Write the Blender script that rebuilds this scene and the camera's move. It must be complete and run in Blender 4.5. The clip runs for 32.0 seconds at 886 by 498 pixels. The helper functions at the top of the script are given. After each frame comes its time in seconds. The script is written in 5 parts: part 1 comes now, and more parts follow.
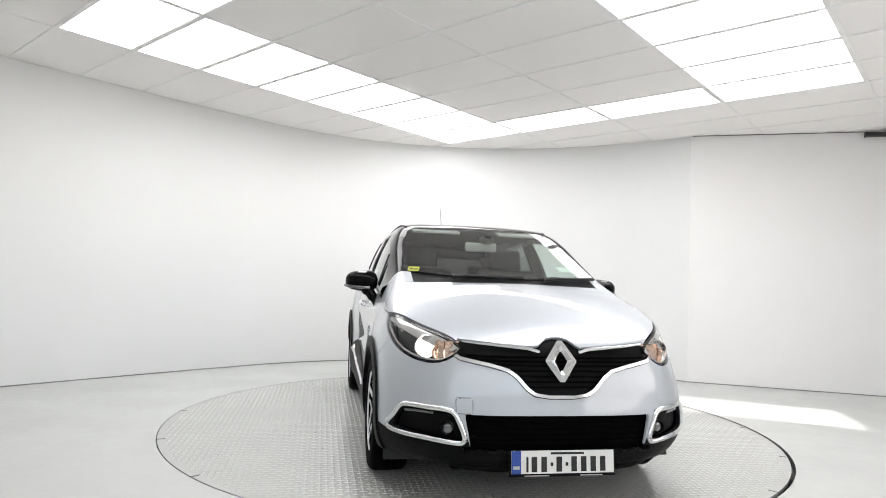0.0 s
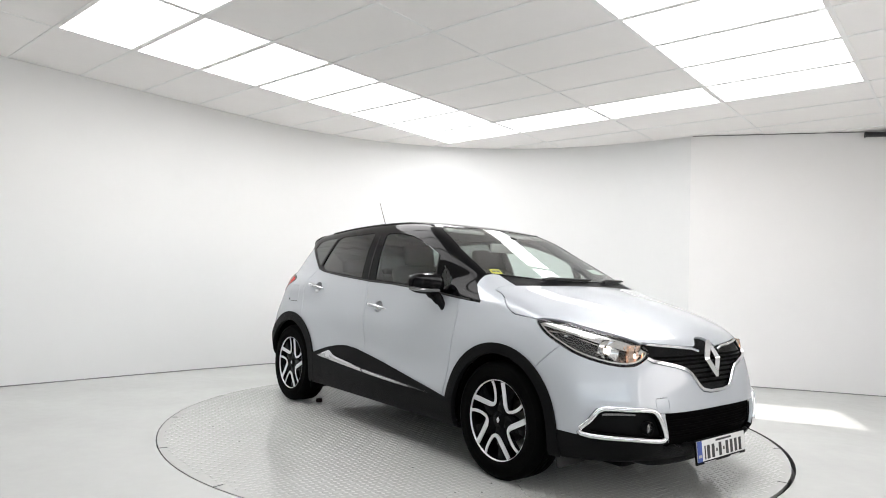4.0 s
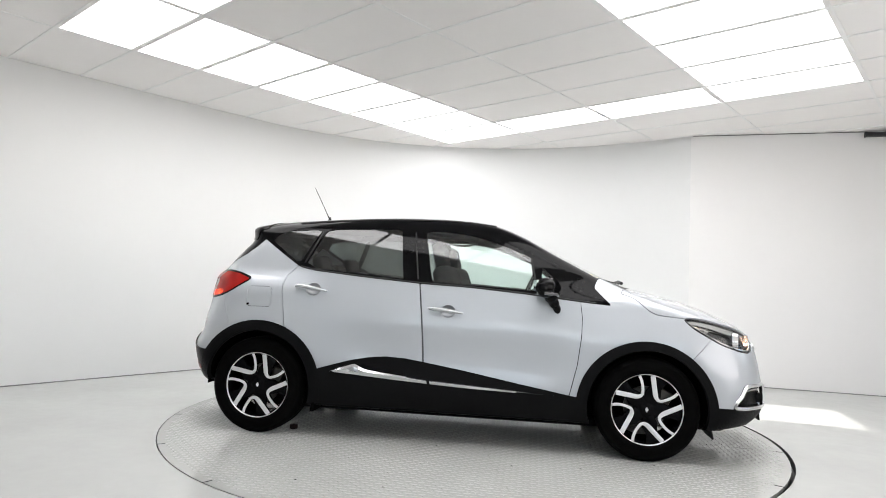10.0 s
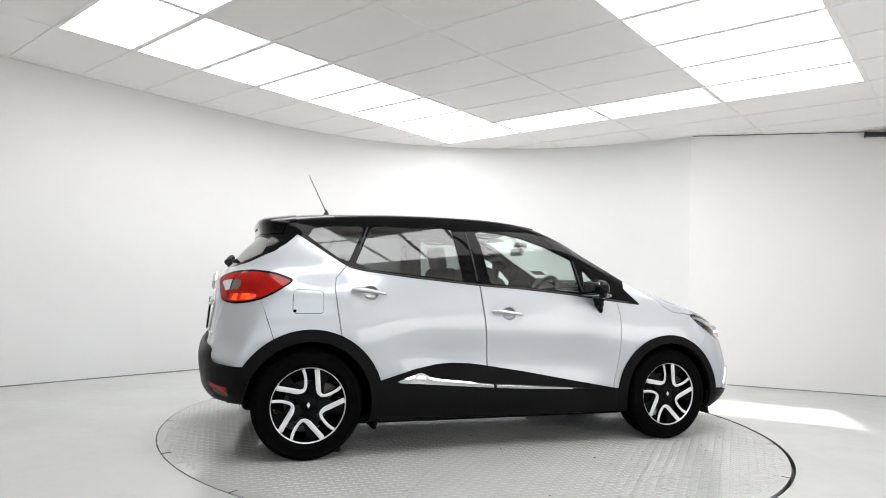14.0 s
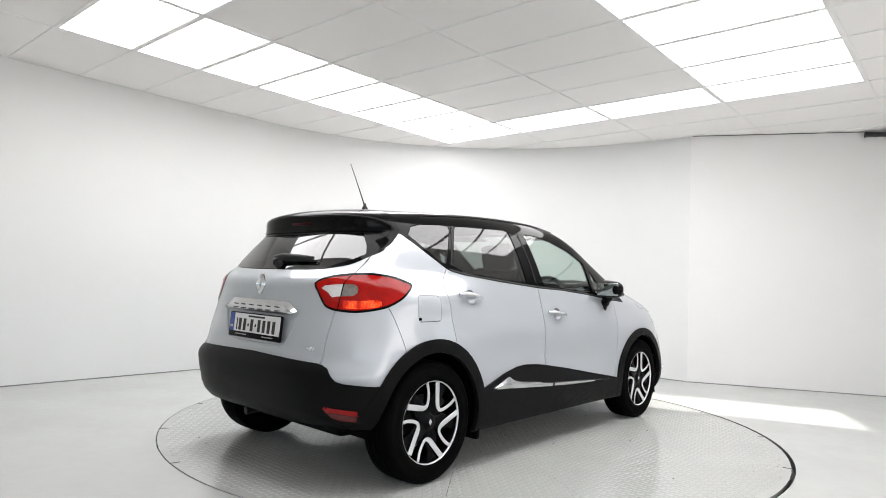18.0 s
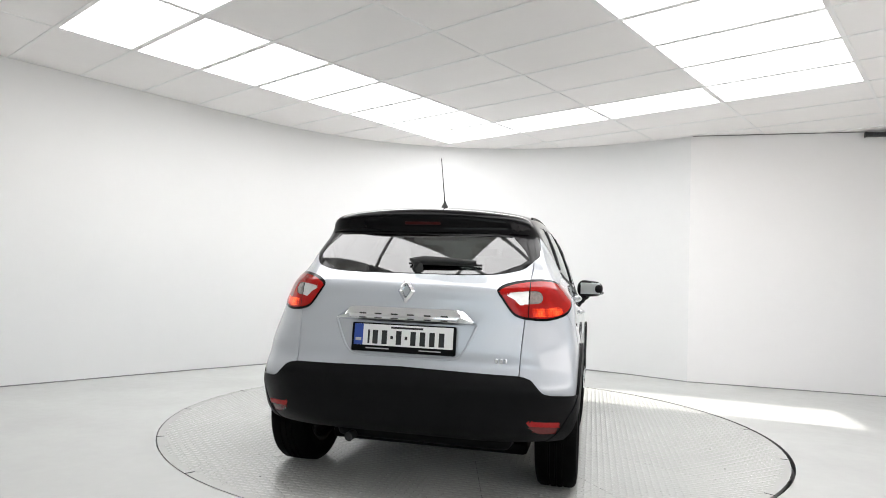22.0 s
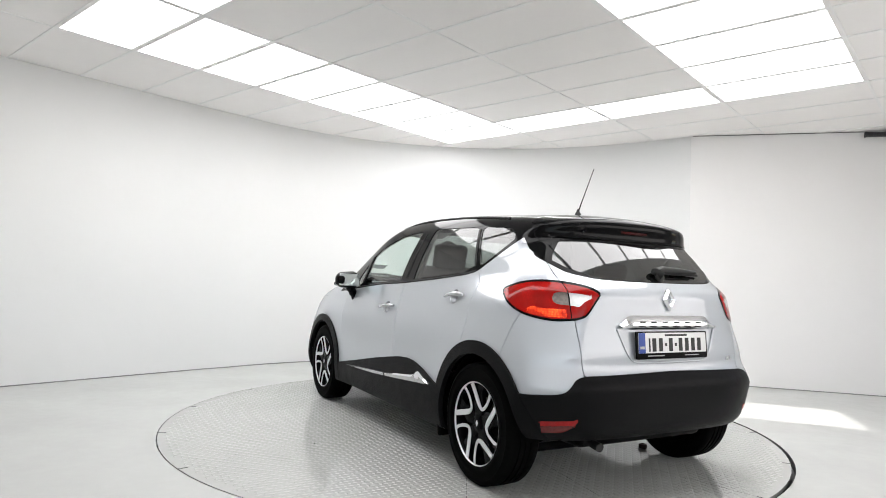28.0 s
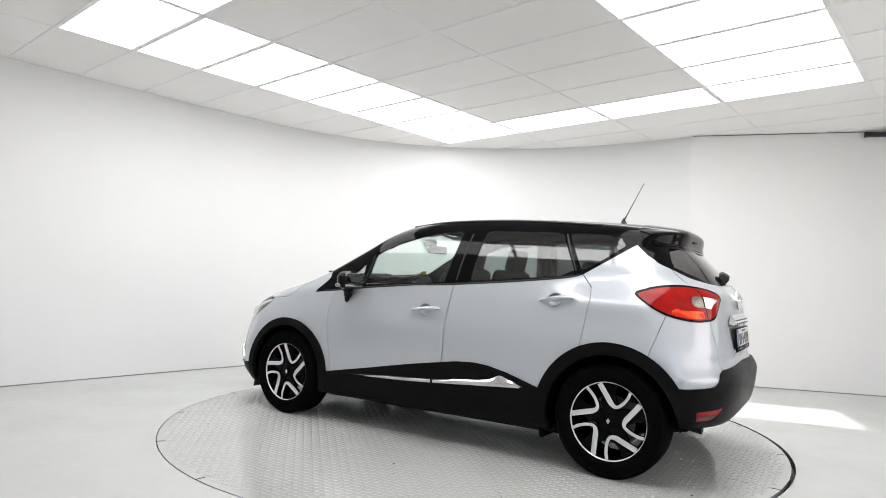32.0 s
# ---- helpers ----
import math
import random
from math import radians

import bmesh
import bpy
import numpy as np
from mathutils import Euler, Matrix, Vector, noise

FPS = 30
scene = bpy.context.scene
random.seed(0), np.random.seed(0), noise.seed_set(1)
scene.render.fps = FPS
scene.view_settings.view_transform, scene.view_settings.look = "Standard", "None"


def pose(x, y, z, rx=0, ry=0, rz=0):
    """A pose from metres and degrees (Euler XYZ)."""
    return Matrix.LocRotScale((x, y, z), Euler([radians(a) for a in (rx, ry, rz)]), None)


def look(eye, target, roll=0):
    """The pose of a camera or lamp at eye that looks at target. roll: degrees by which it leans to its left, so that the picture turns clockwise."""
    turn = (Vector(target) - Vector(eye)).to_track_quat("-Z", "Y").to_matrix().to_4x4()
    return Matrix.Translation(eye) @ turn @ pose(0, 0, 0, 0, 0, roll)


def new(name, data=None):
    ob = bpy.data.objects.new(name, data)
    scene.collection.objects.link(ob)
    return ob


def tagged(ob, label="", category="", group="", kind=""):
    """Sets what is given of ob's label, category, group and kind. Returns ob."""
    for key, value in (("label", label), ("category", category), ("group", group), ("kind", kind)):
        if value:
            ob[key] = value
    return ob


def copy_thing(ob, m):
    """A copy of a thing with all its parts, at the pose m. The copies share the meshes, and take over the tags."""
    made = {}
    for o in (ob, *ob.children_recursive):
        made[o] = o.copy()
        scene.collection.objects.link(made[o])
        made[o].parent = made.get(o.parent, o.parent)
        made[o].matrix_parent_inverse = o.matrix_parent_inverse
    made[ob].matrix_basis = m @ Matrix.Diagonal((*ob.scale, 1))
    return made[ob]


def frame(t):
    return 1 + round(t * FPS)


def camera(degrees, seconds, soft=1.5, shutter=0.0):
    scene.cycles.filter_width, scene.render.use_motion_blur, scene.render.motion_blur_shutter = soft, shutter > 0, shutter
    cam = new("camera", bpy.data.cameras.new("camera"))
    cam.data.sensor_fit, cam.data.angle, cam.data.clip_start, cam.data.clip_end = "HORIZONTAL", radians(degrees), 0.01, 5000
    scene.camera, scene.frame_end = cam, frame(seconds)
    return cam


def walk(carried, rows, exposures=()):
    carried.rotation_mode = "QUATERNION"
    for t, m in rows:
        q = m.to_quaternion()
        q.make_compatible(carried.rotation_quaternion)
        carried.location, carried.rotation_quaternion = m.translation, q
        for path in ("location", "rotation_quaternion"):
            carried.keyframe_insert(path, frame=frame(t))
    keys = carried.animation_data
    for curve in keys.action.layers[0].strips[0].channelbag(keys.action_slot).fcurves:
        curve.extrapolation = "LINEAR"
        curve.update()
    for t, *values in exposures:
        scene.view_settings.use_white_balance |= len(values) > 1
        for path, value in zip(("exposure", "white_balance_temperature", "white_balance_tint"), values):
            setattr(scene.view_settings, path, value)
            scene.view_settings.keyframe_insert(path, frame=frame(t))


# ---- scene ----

# ------------------------------------------------------------------ camera
cam = camera(70.67, 32.0, soft=0.95)
EYE = (0.0, 0.0, 1.0905)
AIM = (0.0, math.cos(radians(2.94)), 1.0905 + math.sin(radians(2.94)))
walk(cam, [(0, look(EYE, AIM, 2.12)), (32, look(EYE, AIM, 2.12))])
scene.view_settings.exposure = 1.05

# ------------------------------------------------------------------ plan
AXIS = (0.2453, 5.0339)                 # turntable axis
TABLE_R = 2.2515
TURN_0, TURN_RATE = -79.224, 7.0759     # car heading at 0 s, degrees a second
CAR_OFF = (-0.0818, -0.0355)            # car's middle seen from the axis, in the car's space
CEIL = 2.9605
GRID_O = Vector((-3.0970, 4.7930))
GRID_A = radians(49.352)
GU = Vector((math.cos(GRID_A), math.sin(GRID_A)))
GV = Vector((math.sin(GRID_A), -math.cos(GRID_A)))
SU, SV = 0.5983, 1.1873


def cell(u, v):
    p = GRID_O + GU * (u * SU) + GV * (v * SV)
    return (p.x, p.y)


# ------------------------------------------------------------------ light
SUN_AZ, SUN_EL = radians(111.8), radians(25)
world = bpy.data.worlds.new("daylight")
scene.world = world
world.use_nodes = True
wn = world.node_tree
sky = wn.nodes.new("ShaderNodeTexSky")
sky.sky_type, sky.sun_disc, sky.sun_elevation, sky.sun_rotation = "NISHITA", False, SUN_EL, SUN_AZ
wn.links.new(sky.outputs[0], wn.nodes["Background"].inputs[0])
wn.nodes["Background"].inputs[1].default_value = 0.1
sun = new("sun", bpy.data.lights.new("sun", "SUN"))
sun.data.energy, sun.data.angle, sun.data.color = 5.0, radians(0.8), (1.0, 0.95, 0.88)
SUN_FROM = Vector((math.sin(SUN_AZ) * math.cos(SUN_EL), math.cos(SUN_AZ) * math.cos(SUN_EL), math.sin(SUN_EL)))
sun.matrix_world = look(SUN_FROM * 20, (0, 0, 0))
PANEL_LIGHT = 2.65
DAYLIGHT = 19.0
# strength of the added fill lamp on the right, out of view
SIDE_FILL = 39.0


# ------------------------------------------------------------------ materials
def material(name, colour, rough=0.5, metal=0.0, vary=0.06, scale=8.0, bump=0.0, bump_scale=120.0, coat=0.0,
             coat_rough=0.03, rough_vary=0.0, sheen=0.0, emit=0.0, emit_colour=None, spec=0.5, coat_ior=1.5):
    mat = bpy.data.materials.new(name)
    mat.use_nodes = True
    nt = mat.node_tree
    b = nt.nodes["Principled BSDF"]
    b.inputs["Base Color"].default_value = (*colour, 1)
    b.inputs["Roughness"].default_value = rough
    b.inputs["Metallic"].default_value = metal
    b.inputs["Coat Weight"].default_value = coat
    b.inputs["Coat IOR"].default_value = coat_ior
    b.inputs["Coat Roughness"].default_value = coat_rough
    b.inputs["Sheen Weight"].default_value = sheen
    b.inputs["Specular IOR Level"].default_value = spec
    if emit:
        b.inputs["Emission Color"].default_value = (*(emit_colour or colour), 1)
        b.inputs["Emission Strength"].default_value = emit
    co = nt.nodes.new("ShaderNodeTexCoord")
    if vary or rough_vary:
        n1 = nt.nodes.new("ShaderNodeTexNoise")
        n1.inputs["Scale"].default_value, n1.inputs["Detail"].default_value = scale, 6
        n2 = nt.nodes.new("ShaderNodeTexNoise")
        n2.inputs["Scale"].default_value, n2.inputs["Detail"].default_value = scale * 9, 3
        nt.links.new(co.outputs["Object"], n1.inputs["Vector"])
        nt.links.new(co.outputs["Object"], n2.inputs["Vector"])
        mix = nt.nodes.new("ShaderNodeMath")
        mix.operation = "MULTIPLY_ADD"
        mix.inputs[1].default_value = 0.35
        nt.links.new(n2.outputs["Fac"], mix.inputs[0])
        nt.links.new(n1.outputs["Fac"], mix.inputs[2])
        if vary:
            r = nt.nodes.new("ShaderNodeMapRange")
            r.inputs["From Min"].default_value, r.inputs["From Max"].default_value = 0.35, 1.0
            r.inputs["To Min"].default_value, r.inputs["To Max"].default_value = 1 - vary, 1 + vary
            nt.links.new(mix.outputs[0], r.inputs["Value"])
            mul = nt.nodes.new("ShaderNodeVectorMath")
            mul.operation = "SCALE"
            mul.inputs[0].default_value = colour
            nt.links.new(r.outputs[0], mul.inputs["Scale"])
            nt.links.new(mul.outputs[0], b.inputs["Base Color"])
        if rough_vary:
            r = nt.nodes.new("ShaderNodeMapRange")
            r.inputs["From Min"].default_value, r.inputs["From Max"].default_value = 0.35, 1.0
            r.inputs["To Min"].default_value, r.inputs["To Max"].default_value = max(0.02, rough - rough_vary), rough + rough_vary
            nt.links.new(mix.outputs[0], r.inputs["Value"])
            nt.links.new(r.outputs[0], b.inputs["Roughness"])
    if bump:
        n3 = nt.nodes.new("ShaderNodeTexNoise")
        n3.inputs["Scale"].default_value, n3.inputs["Detail"].default_value = bump_scale, 4
        nt.links.new(co.outputs["Object"], n3.inputs["Vector"])
        bp = nt.nodes.new("ShaderNodeBump")
        bp.inputs["Strength"].default_value, bp.inputs["Distance"].default_value = bump, 0.004
        nt.links.new(n3.outputs["Fac"], bp.inputs["Height"])
        nt.links.new(bp.outputs[0], b.inputs["Normal"])
    return mat


def glass_material(name, tint, rough=0.0, mirror=0.045):
    """A thin pane: tinted see-through with a mirror-like surface."""
    mat = bpy.data.materials.new(name)
    mat.use_nodes = True
    nt = mat.node_tree
    nt.nodes.remove(nt.nodes["Principled BSDF"])
    tr = nt.nodes.new("ShaderNodeBsdfTransparent")
    tr.inputs[0].default_value = (*tint, 1)
    gl = nt.nodes.new("ShaderNodeBsdfGlossy")
    gl.inputs["Color"].default_value = (1, 1, 1, 1)
    gl.inputs["Roughness"].default_value = 0.004 + rough
    # share of mirror reflection: least straight on, rising towards grazing, the same from both faces
    lw = nt.nodes.new("ShaderNodeLayerWeight")
    lw.inputs["Blend"].default_value = 0.5
    pw = nt.nodes.new("ShaderNodeMath")
    pw.operation, pw.inputs[1].default_value = "POWER", 4.6
    nt.links.new(lw.outputs["Facing"], pw.inputs[0])
    fr = nt.nodes.new("ShaderNodeMath")
    fr.operation, fr.inputs[1].default_value, fr.inputs[2].default_value = "MULTIPLY_ADD", 1 - mirror, mirror
    nt.links.new(pw.outputs[0], fr.inputs[0])
    mx = nt.nodes.new("ShaderNodeMixShader")
    nt.links.new(fr.outputs[0], mx.inputs[0])
    nt.links.new(tr.outputs[0], mx.inputs[1])
    nt.links.new(gl.outputs[0], mx.inputs[2])
    nt.links.new(mx.outputs[0], nt.nodes["Material Output"].inputs[0])
    return mat


def prism_lens(name, colour, glow, strength):
    """A coloured lamp lens with small prisms behind it that catch the light unevenly."""
    mat = material(name, colour, 0.08, vary=0.0, spec=0.25)
    nt = mat.node_tree
    b = nt.nodes["Principled BSDF"]
    co = nt.nodes.new("ShaderNodeTexCoord")
    vo = nt.nodes.new("ShaderNodeTexVoronoi")
    vo.inputs["Scale"].default_value, vo.inputs["Randomness"].default_value = 90.0, 0.35
    nt.links.new(co.outputs["Object"], vo.inputs["Vector"])
    no = nt.nodes.new("ShaderNodeTexNoise")
    no.inputs["Scale"].default_value = 17.0
    nt.links.new(co.outputs["Object"], no.inputs["Vector"])
    r = nt.nodes.new("ShaderNodeMapRange")
    r.inputs["From Min"].default_value, r.inputs["From Max"].default_value = 0.42, 0.68
    r.inputs["To Min"].default_value, r.inputs["To Max"].default_value = 0.10, 1.0
    nt.links.new(no.outputs["Fac"], r.inputs["Value"])
    k = nt.nodes.new("ShaderNodeMapRange")
    k.inputs["From Min"].default_value, k.inputs["From Max"].default_value = 0.0, 0.75
    k.inputs["To Min"].default_value, k.inputs["To Max"].default_value = strength * 1.5, strength * 0.35
    nt.links.new(vo.outputs["Distance"], k.inputs["Value"])
    mu = nt.nodes.new("ShaderNodeMath")
    mu.operation = "MULTIPLY"
    nt.links.new(r.outputs[0], mu.inputs[0])
    nt.links.new(k.outputs[0], mu.inputs[1])
    b.inputs["Emission Color"].default_value = (*glow, 1)
    nt.links.new(mu.outputs[0], b.inputs["Emission Strength"])
    return mat


M = {
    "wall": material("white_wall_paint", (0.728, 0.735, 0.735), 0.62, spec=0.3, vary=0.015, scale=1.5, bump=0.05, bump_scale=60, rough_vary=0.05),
    "floor": material("pale_floor_paint", (0.51, 0.52, 0.506), 0.22, spec=0.7, vary=0.05, scale=1.3, bump=0.04, bump_scale=40, rough_vary=0.03),
    "table": material("pale_table_paint", (0.455, 0.464, 0.448), 0.08, spec=1.0, vary=0.05, scale=2.5, rough_vary=0.02),
    "tile": material("ceiling_tile", (0.96, 0.94, 0.93), 0.9, vary=0.02, scale=3, bump=0.25, bump_scale=150),
    "tbar": material("ceiling_grid_metal", (0.93, 0.925, 0.92), 0.6, vary=0.02),
    "lamp": material("light_diffuser", (0.9, 0.9, 0.9), 0.6, vary=0.0, emit=PANEL_LIGHT, emit_colour=(1.0, 0.985, 0.99)),
    # side wall white, set slightly paler than the curved wall
    "side_wall": material("side_wall_white", (0.79, 0.785, 0.785), 0.62, spec=0.3, vary=0.015, scale=1.5, rough_vary=0.05),
    # cloth of the added panel that keeps sun out of the fill window
    "sun_block": material("pale_sun_block_cloth", (0.74, 0.72, 0.70), 0.8, vary=0.03, scale=6, bump=0.1, bump_scale=200),
    "dark_line": material("dark_joint", (0.06, 0.06, 0.062), 0.7, vary=0.1),
    "grey_line": material("grey_joint", (0.16, 0.16, 0.17), 0.7, vary=0.2),
    "black_metal": material("black_metal", (0.012, 0.012, 0.013), 0.4, vary=0.1),
    "paint": material("silver_paint", (0.465, 0.490, 0.524), 0.40, metal=0.28, vary=0.03, scale=400, coat=1.0, coat_rough=0.01, spec=0.2, coat_ior=1.62),
    "black_paint": material("gloss_black_paint", (0.003, 0.003, 0.0035), 0.03, vary=0.05, scale=40, spec=0.11),
    "plastic": material("black_grained_plastic", (0.0045, 0.0045, 0.005), 0.45, vary=0.15, scale=14, bump=0.2, bump_scale=700, rough_vary=0.08, spec=0.07),
    "bumper_plastic": material("grained_bumper_plastic", (0.005, 0.005, 0.0055), 0.38, vary=0.15, scale=14, bump=0.15, bump_scale=700, rough_vary=0.06, spec=0.08),
    "gap": material("black_void", (0.003, 0.003, 0.003), 0.9, vary=0.0, spec=0.02),
    "tyre": material("tyre_rubber", (0.003, 0.003, 0.003), 0.65, vary=0.2, scale=20, bump=0.15, bump_scale=300, spec=0.02),
    "chrome": material("chrome", (0.74, 0.75, 0.77), 0.06, metal=1.0, vary=0.02, rough_vary=0.03),
    "satin": material("satin_alloy", (0.74, 0.75, 0.77), 0.32, metal=0.6, vary=0.03, rough_vary=0.05),
    "strip": material("sill_strip_metal", (0.66, 0.67, 0.69), 0.16, metal=1.0, vary=0.02, rough_vary=0.03),
    "rim_black": material("black_alloy", (0.003, 0.003, 0.0035), 0.25, vary=0.1, spec=0.06),
    "disc": material("brake_disc_steel", (0.07, 0.068, 0.066), 0.4, metal=0.8, vary=0.15),
    "red": prism_lens("red_lens", (0.27, 0.004, 0.003), (0.9, 0.012, 0.006), 0.10),
    "red_lit": prism_lens("red_lit_lens", (0.40, 0.008, 0.005), (1.0, 0.075, 0.014), 1.3),
    "white_lens": material("clear_white_lens", (0.78, 0.77, 0.76), 0.18, metal=0.35, vary=0.12, scale=60, coat=1.0),
    "lamp_box": material("grey_lamp_box", (0.22, 0.19, 0.175), 0.2, metal=0.5, vary=0.4, scale=70, coat=0.6),
    "clear_lens": material("clear_lamp_lens", (0.16, 0.16, 0.165), 0.12, metal=0.6, vary=0.1, scale=80, coat=1.0),
    "bulb": material("lit_headlamp", (1.0, 0.9, 0.75), 0.2, vary=0.0, emit=4.5, emit_colour=(1.0, 0.90, 0.76)),
    "reflector": material("lamp_reflector", (0.75, 0.74, 0.73), 0.12, metal=1.0, vary=0.08, scale=60),
    "lamp_black": material("lamp_bezel", (0.006, 0.006, 0.0065), 0.4, vary=0.1, spec=0.08),
    "side_box": material("dark_lamp_box", (0.05, 0.05, 0.052), 0.15, metal=0.8, vary=0.4, scale=40, coat=0.6),
    "housing": material("silvered_lamp_housing", (0.30, 0.29, 0.285), 0.16, metal=0.9, vary=0.25, scale=30),
    "glass": glass_material("clear_glass", (0.82, 0.92, 0.885), mirror=0.075),
    "screen_glass": glass_material("windscreen_glass", (0.84, 0.90, 0.87), mirror=0.07),
    "dark_glass": glass_material("privacy_glass", (0.27, 0.30, 0.29), mirror=0.075),
    "rear_glass": glass_material("dark_rear_glass", (0.055, 0.06, 0.06), mirror=0.10),
    "lens": glass_material("lamp_cover_glass", (0.93, 0.94, 0.95)),
    "seat": material("charcoal_seat_cloth", (0.010, 0.010, 0.011), 0.85, vary=0.2, scale=40, bump=0.2, bump_scale=500, spec=0.1),
    "cabin": material("dark_cabin_plastic", (0.012, 0.012, 0.013), 0.6, vary=0.1, scale=12, spec=0.15),
    "headliner": material("grey_headliner", (0.04, 0.04, 0.039), 0.9, vary=0.05, spec=0.1),
    "mirror": material("mirror_silver", (0.50, 0.54, 0.54), 0.02, metal=1.0, vary=0.0),
    "white_plate": material("white_plate", (0.75, 0.75, 0.74), 0.3, vary=0.02, coat=0.3),
    "blue": material("plate_blue", (0.02, 0.06, 0.30), 0.35, vary=0.03),
    "ink": material("black_ink", (0.008, 0.008, 0.008), 0.4, vary=0.0),
    "white_ink": material("white_ink", (0.42, 0.42, 0.42), 0.5, vary=0.0),
    "yellow": material("yellow_sticker", (0.75, 0.68, 0.03), 0.5, vary=0.03),
    "copper": material("warm_reflector", (0.80, 0.58, 0.46), 0.08, metal=1.0, vary=0.5, scale=45, bump=0.6, bump_scale=60),
    "red_refl": material("red_reflector", (0.26, 0.008, 0.008), 0.25, vary=0.15, scale=120, spec=0.25),
    "fog_red": material("fog_lens", (0.10, 0.012, 0.012), 0.15, vary=0.25, scale=90, spec=0.5),
    "red_dark": material("dark_red_lens", (0.035, 0.002, 0.002), 0.3, vary=0.05, spec=0.1),
    "handle": material("silver_handle_paint", (0.56, 0.58, 0.60), 0.25, metal=0.6, vary=0.02, coat=1.0),
    # body silver darkened: shade inside the handle hollow is put into the colour
    "cup": material("shaded_cup_paint", (0.26, 0.27, 0.285), 0.35, metal=0.5, vary=0.02, coat=0.6),
    "visor": material("pale_visor_cloth", (0.42, 0.42, 0.41), 0.85, vary=0.05),
    "pale_paper": material("pale_green_paper", (0.55, 0.66, 0.60), 0.7, vary=0.1, scale=60),
    "rubber": material("black_rubber", (0.012, 0.012, 0.012), 0.6, vary=0.1),
    "puck": material("brown_rubber", (0.018, 0.008, 0.007), 0.6, vary=0.2, scale=60, spec=0.2),
    "steel": material("dull_steel", (0.07, 0.065, 0.06), 0.45, metal=0.8, vary=0.2),
}


# ------------------------------------------------------------------ mesh helpers
def mesh_object(name, verts, faces, mat, parent=None, label="", smooth=True, normals=None):
    me = bpy.data.meshes.new(name)
    me.from_pydata([tuple(v) for v in verts], [], [tuple(f) for f in faces])
    me.materials.append(mat)
    if smooth:
        me.shade_smooth()
    if normals is not None:
        me.normals_split_custom_set_from_vertices([tuple(n) for n in normals])
    ob = new(name, me)
    if parent:
        ob.parent = parent
    if label:
        ob["label"] = label
    return ob


def part(name, bm, mat, parent=None, label="", smooth=True):
    """Links a bmesh as one mesh object under a thing or a part."""
    me = bpy.data.meshes.new(name)
    bm.normal_update()
    if smooth:
        for f in bm.faces:
            f.smooth = True
        for e in bm.edges:
            if len(e.link_faces) == 2 and e.calc_face_angle(0) > 0.7:
                e.smooth = False
    bm.to_mesh(me)
    bm.free()
    me.materials.append(mat)
    ob = new(name, me)
    if parent:
        ob.parent = parent
    if label:
        ob["label"] = label
    return ob


def box(sx, sy, sz, at=(0, 0, 0), turn=(0, 0, 0), bevel=0.0, seg=2, bm=None):
    """A box of that size round its middle, with rounded edges."""
    b = bmesh.new()
    bmesh.ops.create_cube(b, size=1, matrix=Matrix.Diagonal((sx, sy, sz, 1)))
    if bevel:
        bmesh.ops.bevel(b, geom=list(b.edges), offset=bevel, segments=seg, profile=0.5, affect="EDGES")
    bmesh.ops.transform(b, matrix=pose(*at, *turn), verts=b.verts)
    return join(bm, b)


def join(bm, b):
    if bm is None:
        return b
    me = bpy.data.meshes.new("tmp")
    b.to_mesh(me)
    b.free()
    bm.from_mesh(me)
    bpy.data.meshes.remove(me)
    return bm


def lathe(profile, n=48, axis="y", at=(0, 0, 0), bm=None, closed=False):
    """Turns (radius, along) points about an axis."""
    b = bmesh.new()
    rings = []
    for r, a in profile:
        ring = []
        for i in range(n):
            c, s = math.cos(2 * math.pi * i / n) * r, math.sin(2 * math.pi * i / n) * r
            p = {"y": (c, a, s), "z": (c, s, a), "x": (a, c, s)}[axis]
            ring.append(b.verts.new((p[0] + at[0], p[1] + at[1], p[2] + at[2])))
        rings.append(ring)
    pairs = list(zip(rings, rings[1:])) + ([(rings[-1], rings[0])] if closed else [])
    for r0, r1 in pairs:
        for i in range(n):
            b.faces.new((r0[i], r0[(i + 1) % n], r1[(i + 1) % n], r1[i]))
    bmesh.ops.recalc_face_normals(b, faces=b.faces)
    return join(bm, b)


def tube(points, radius, n=8, bm=None, flat=1.0):
    """A round bar along a line of points, with closed ends."""
    b = bmesh.new()
    pts = [Vector(p) for p in points]
    rings = []
    for i, p in enumerate(pts):
        d = (pts[min(i + 1, len(pts) - 1)] - pts[max(i - 1, 0)]).normalized()
        a = d.cross(Vector((0, 0, 1)))
        a = a.normalized() if a.length > 0.05 else d.cross(Vector((0, 1, 0))).normalized()
        c = a.cross(d)
        r = radius[i] if isinstance(radius, (list, tuple)) else radius
        rings.append([b.verts.new(p + (a * math.cos(2 * math.pi * k / n) + c * math.sin(2 * math.pi * k / n) * flat) * r) for k in range(n)])
    for r0, r1 in zip(rings, rings[1:]):
        for k in range(n):
            b.faces.new((r0[k], r0[(k + 1) % n], r1[(k + 1) % n], r1[k]))
    b.faces.new(rings[0])
    b.faces.new(rings[-1])
    bmesh.ops.recalc_face_normals(b, faces=b.faces)
    return join(bm, b)


